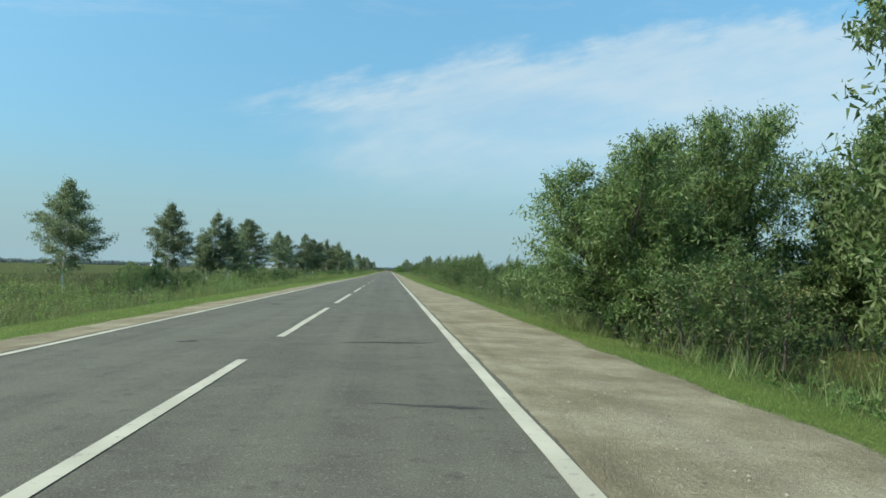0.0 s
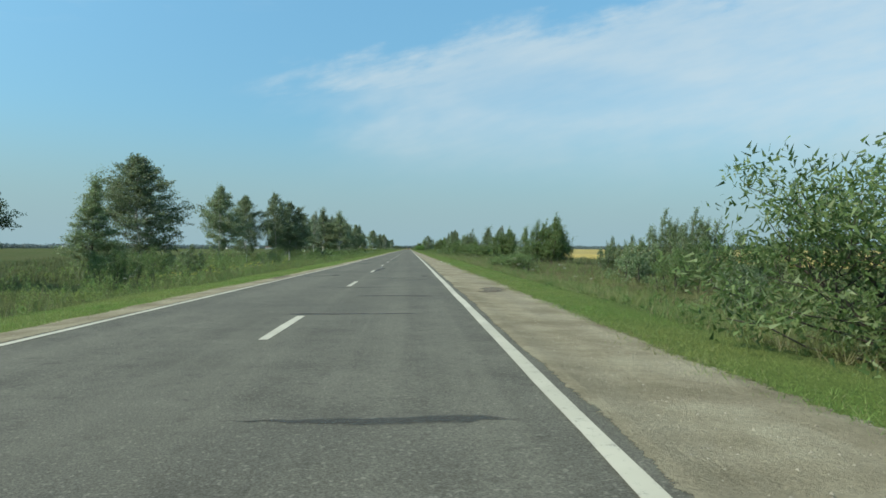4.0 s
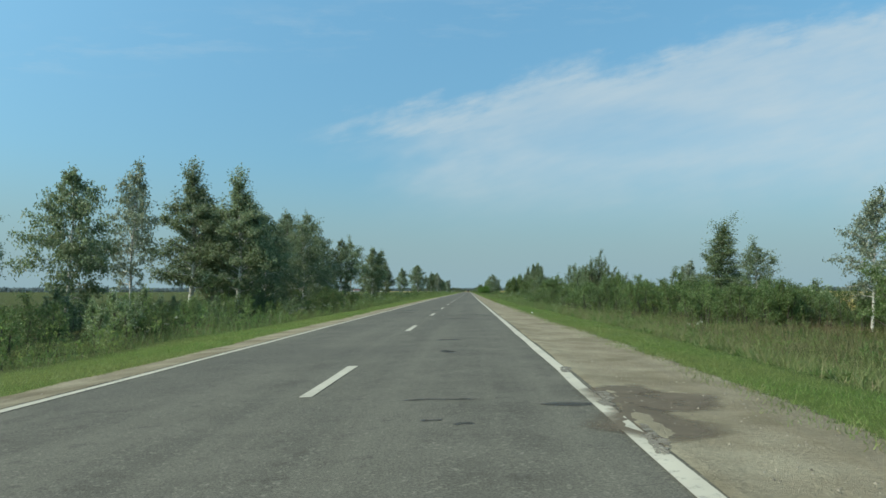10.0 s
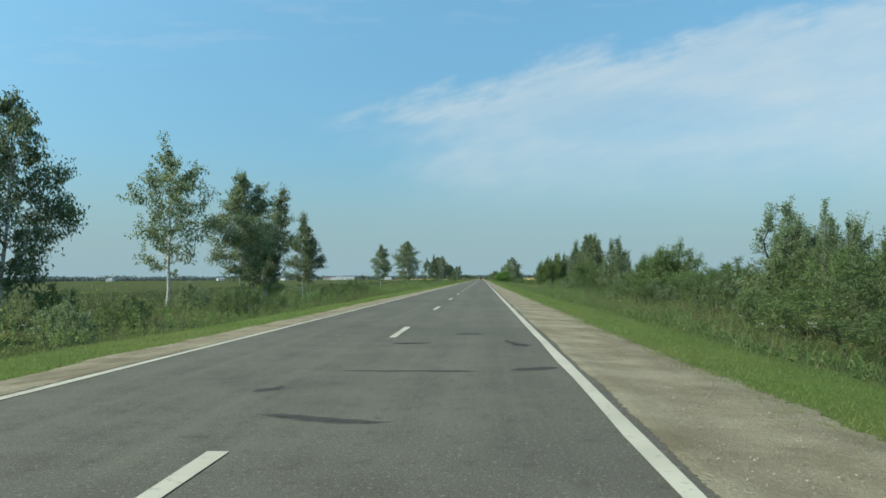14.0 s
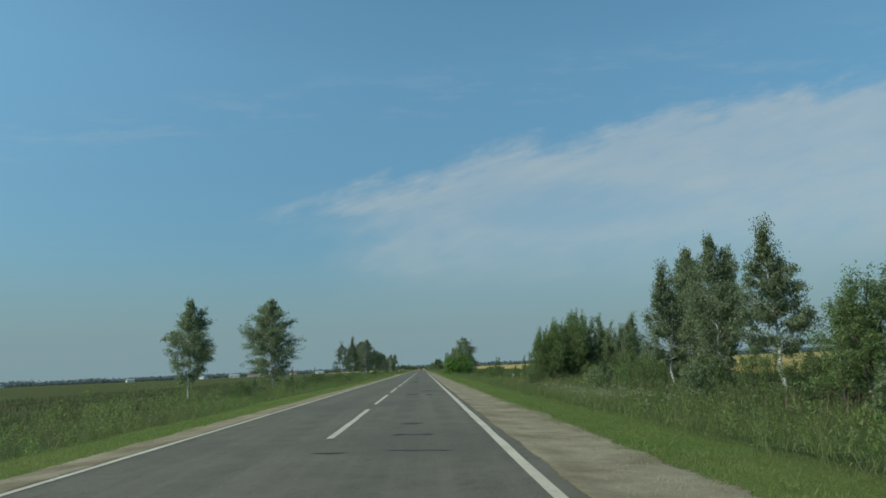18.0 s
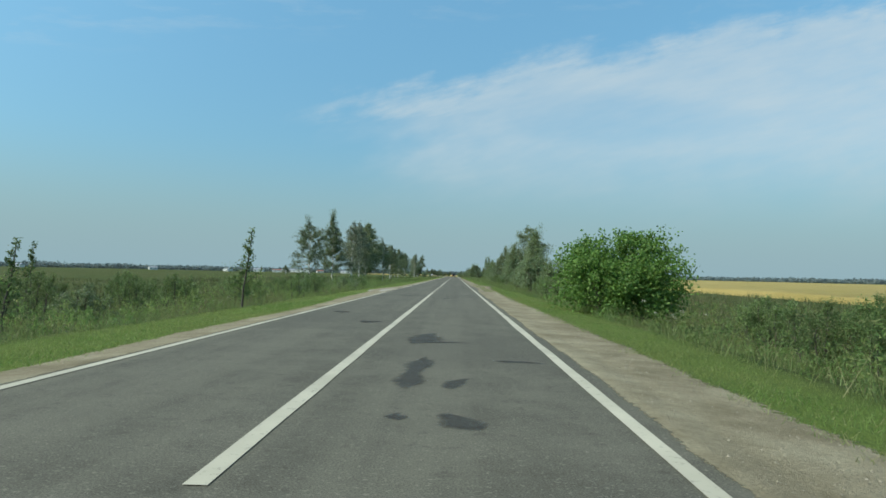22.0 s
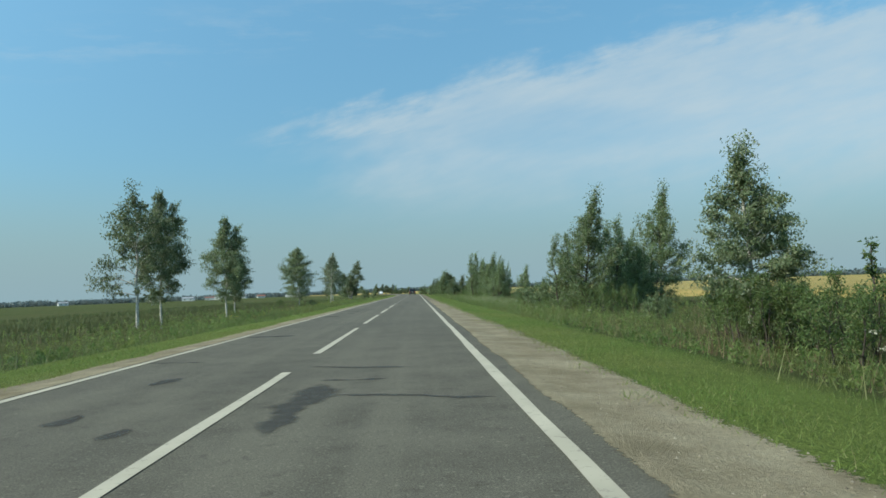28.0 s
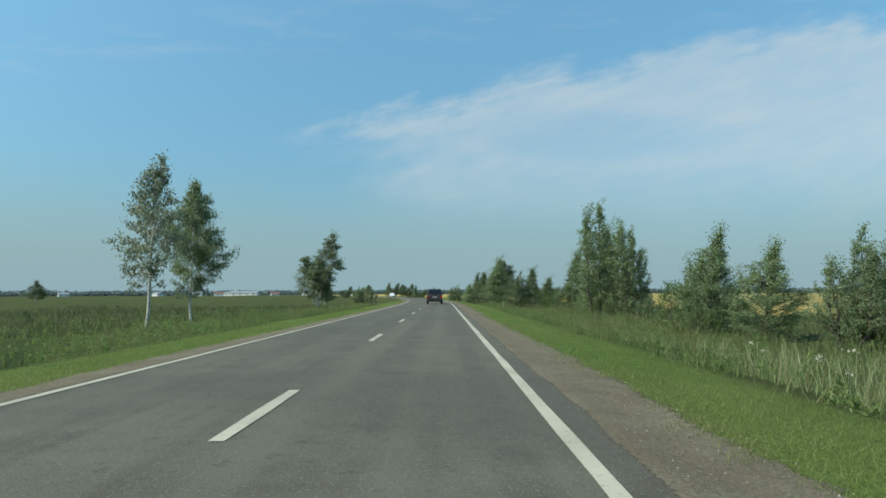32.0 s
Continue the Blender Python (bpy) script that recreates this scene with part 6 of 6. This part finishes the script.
def vehicle(name, x, y, turn, paint, label, tall, width, long, category):
    root = tagged(new(name), label, category)
    root.location, root.rotation_euler = (x, y, 0.0), (0, 0, turn)
    hw, hl = width / 2, long / 2
    belt = 0.62 * tall
    bm = bmesh.new()
    loft(bm, [car_ring(-hl, hw * 0.90, 0.42, belt * 0.94, 0.05), car_ring(-hl + 0.12, hw * 0.98, 0.34, belt, 0.04), car_ring(-hl * 0.4, hw, 0.30, belt, 0.04), car_ring(hl * 0.35, hw, 0.30, belt, 0.04),
              car_ring(hl * 0.9, hw * 0.96, 0.32, belt * 0.88, 0.10), car_ring(hl, hw * 0.85, 0.40, belt * 0.72, 0.12)])
    bmesh.ops.bevel(bm, geom=bm.edges[:], offset=0.03, segments=2, affect="EDGES")
    part("body", bm, paint, root)
    bm = bmesh.new()
    loft(bm, [car_ring(-hl + 0.10, hw * 0.93, belt - 0.02, belt + 0.02, 0.02), car_ring(-hl + 0.34, hw * 0.86, belt - 0.02, tall, 0.10), car_ring(0.0, hw * 0.87, belt - 0.02, tall + 0.03, 0.10),
              car_ring(hl * 0.22, hw * 0.86, belt - 0.02, tall - 0.04, 0.12), car_ring(hl * 0.52, hw * 0.92, belt - 0.02, belt + 0.02, 0.04)])
    bmesh.ops.bevel(bm, geom=bm.edges[:], offset=0.025, segments=2, affect="EDGES")
    cabin = part("cabin", bm, paint, root)
    bm = bmesh.new()
    s0, s1 = (-hl + 0.135, belt + 0.05), (-hl + 0.32, tall - 0.10)
    v = [bm.verts.new(p) for p in ((-hw * 0.80, s0[0], s0[1]), (hw * 0.80, s0[0], s0[1]), (hw * 0.70, s1[0], s1[1]), (-hw * 0.70, s1[0], s1[1]))]
    bm.faces.new(v)
    g = bmesh.ops.extrude_face_region(bm, geom=bm.faces[:])
    bmesh.ops.translate(bm, verts=[e for e in g["geom"] if isinstance(e, bmesh.types.BMVert)], vec=(0, -0.05, 0.012))
    part("rear_window", bm, DARK_GLASS, cabin)
    for sx in (-1, 1):
        bm = bmesh.new()
        block(bm, min(sx * hw * 0.885, sx * hw * 0.925), max(sx * hw * 0.885, sx * hw * 0.925), -hl + 0.5, hl * 0.30, belt + 0.06, tall - 0.16)
        part("side_window", bm, DARK_GLASS, cabin)
        bm = bmesh.new()
        block(bm, min(sx * hw * 0.70, sx * hw * 0.93), max(sx * hw * 0.70, sx * hw * 0.93), -hl - 0.03, -hl + 0.10, belt * 0.66, belt * 0.92)
        bmesh.ops.bevel(bm, geom=bm.edges[:], offset=0.02, segments=2, affect="EDGES")
        part("tail_light", bm, RED_LENS, root)
        bm = bmesh.new()
        block(bm, min(sx * hw * 1.0, sx * hw * 1.2), max(sx * hw * 1.0, sx * hw * 1.2), hl * 0.30, hl * 0.36, belt + 0.02, belt + 0.2)
        bmesh.ops.bevel(bm, geom=bm.edges[:], offset=0.03, segments=2, affect="EDGES")
        part("wing_mirror", bm, PLASTIC, root)
        bm = bmesh.new()
        block(bm, sx * hw * 0.66 - 0.025, sx * hw * 0.66 + 0.025, -hl + 0.5, hl * 0.2, tall + 0.01, tall + 0.075)
        part("roof_rail", bm, PLASTIC, root)
        for wy in (-hl * 0.60, hl * 0.62):
            r = 0.35
            m = Matrix.Translation((sx * (hw - 0.11), wy, r)) @ Matrix.Rotation(radians(90), 4, "Y")
            bm = bmesh.new()
            bmesh.ops.create_cone(bm, cap_ends=True, segments=22, radius1=r, radius2=r, depth=0.22, matrix=m)
            bmesh.ops.bevel(bm, geom=bm.edges[:], offset=0.03, segments=2, affect="EDGES")
            tyre = part("wheel", bm, RUBBER, root)
            bm = bmesh.new()
            bmesh.ops.create_cone(bm, cap_ends=True, segments=18, radius1=r * 0.62, radius2=r * 0.58, depth=0.03, matrix=Matrix.Translation((sx * 0.118, 0, 0)) @ m)
            part("rim", bm, ALLOY, tyre)
    bm = bmesh.new()
    block(bm, -hw * 0.95, hw * 0.95, -hl - 0.10, -hl + 0.12, 0.40, 0.66)
    bmesh.ops.bevel(bm, geom=bm.edges[:], offset=0.04, segments=3, affect="EDGES")
    part("bumper", bm, PLASTIC if paint is CAR_GREY else paint, root)
    bm = bmesh.new()
    block(bm, -0.26, 0.26, -hl - 0.035, -hl - 0.01, belt * 0.70, belt * 0.70 + 0.115)
    plate = part("number_plate", bm, PLATE, root)
    bm = bmesh.new()
    for k in range(4):
        block(bm, -0.2 + k * 0.11, -0.13 + k * 0.11, -hl - 0.040, -hl - 0.036, belt * 0.70 + 0.03, belt * 0.70 + 0.085)
    part("plate_bars", bm, POST_BLACK, plate)
    return root


vehicle("suv", 0.85, 838.0, 0.015, CAR_GREY, "dark grey off-road car seen from behind", 1.78, 1.86, 4.6, "car")
cy2 = 1148.0
vehicle("car", float(centre(cy2)) - 1.5, cy2, radians(180) + 0.33, CAR_WHITE, "white car farther along the bend", 1.5, 1.76, 4.3, "car")
cy1 = 1003.0
vehicle("car", float(centre(cy1)) - 1.5, cy1, radians(180) + 0.2, CAR_WHITE, "white car on the far bend", 1.55, 1.8, 4.4, "car")
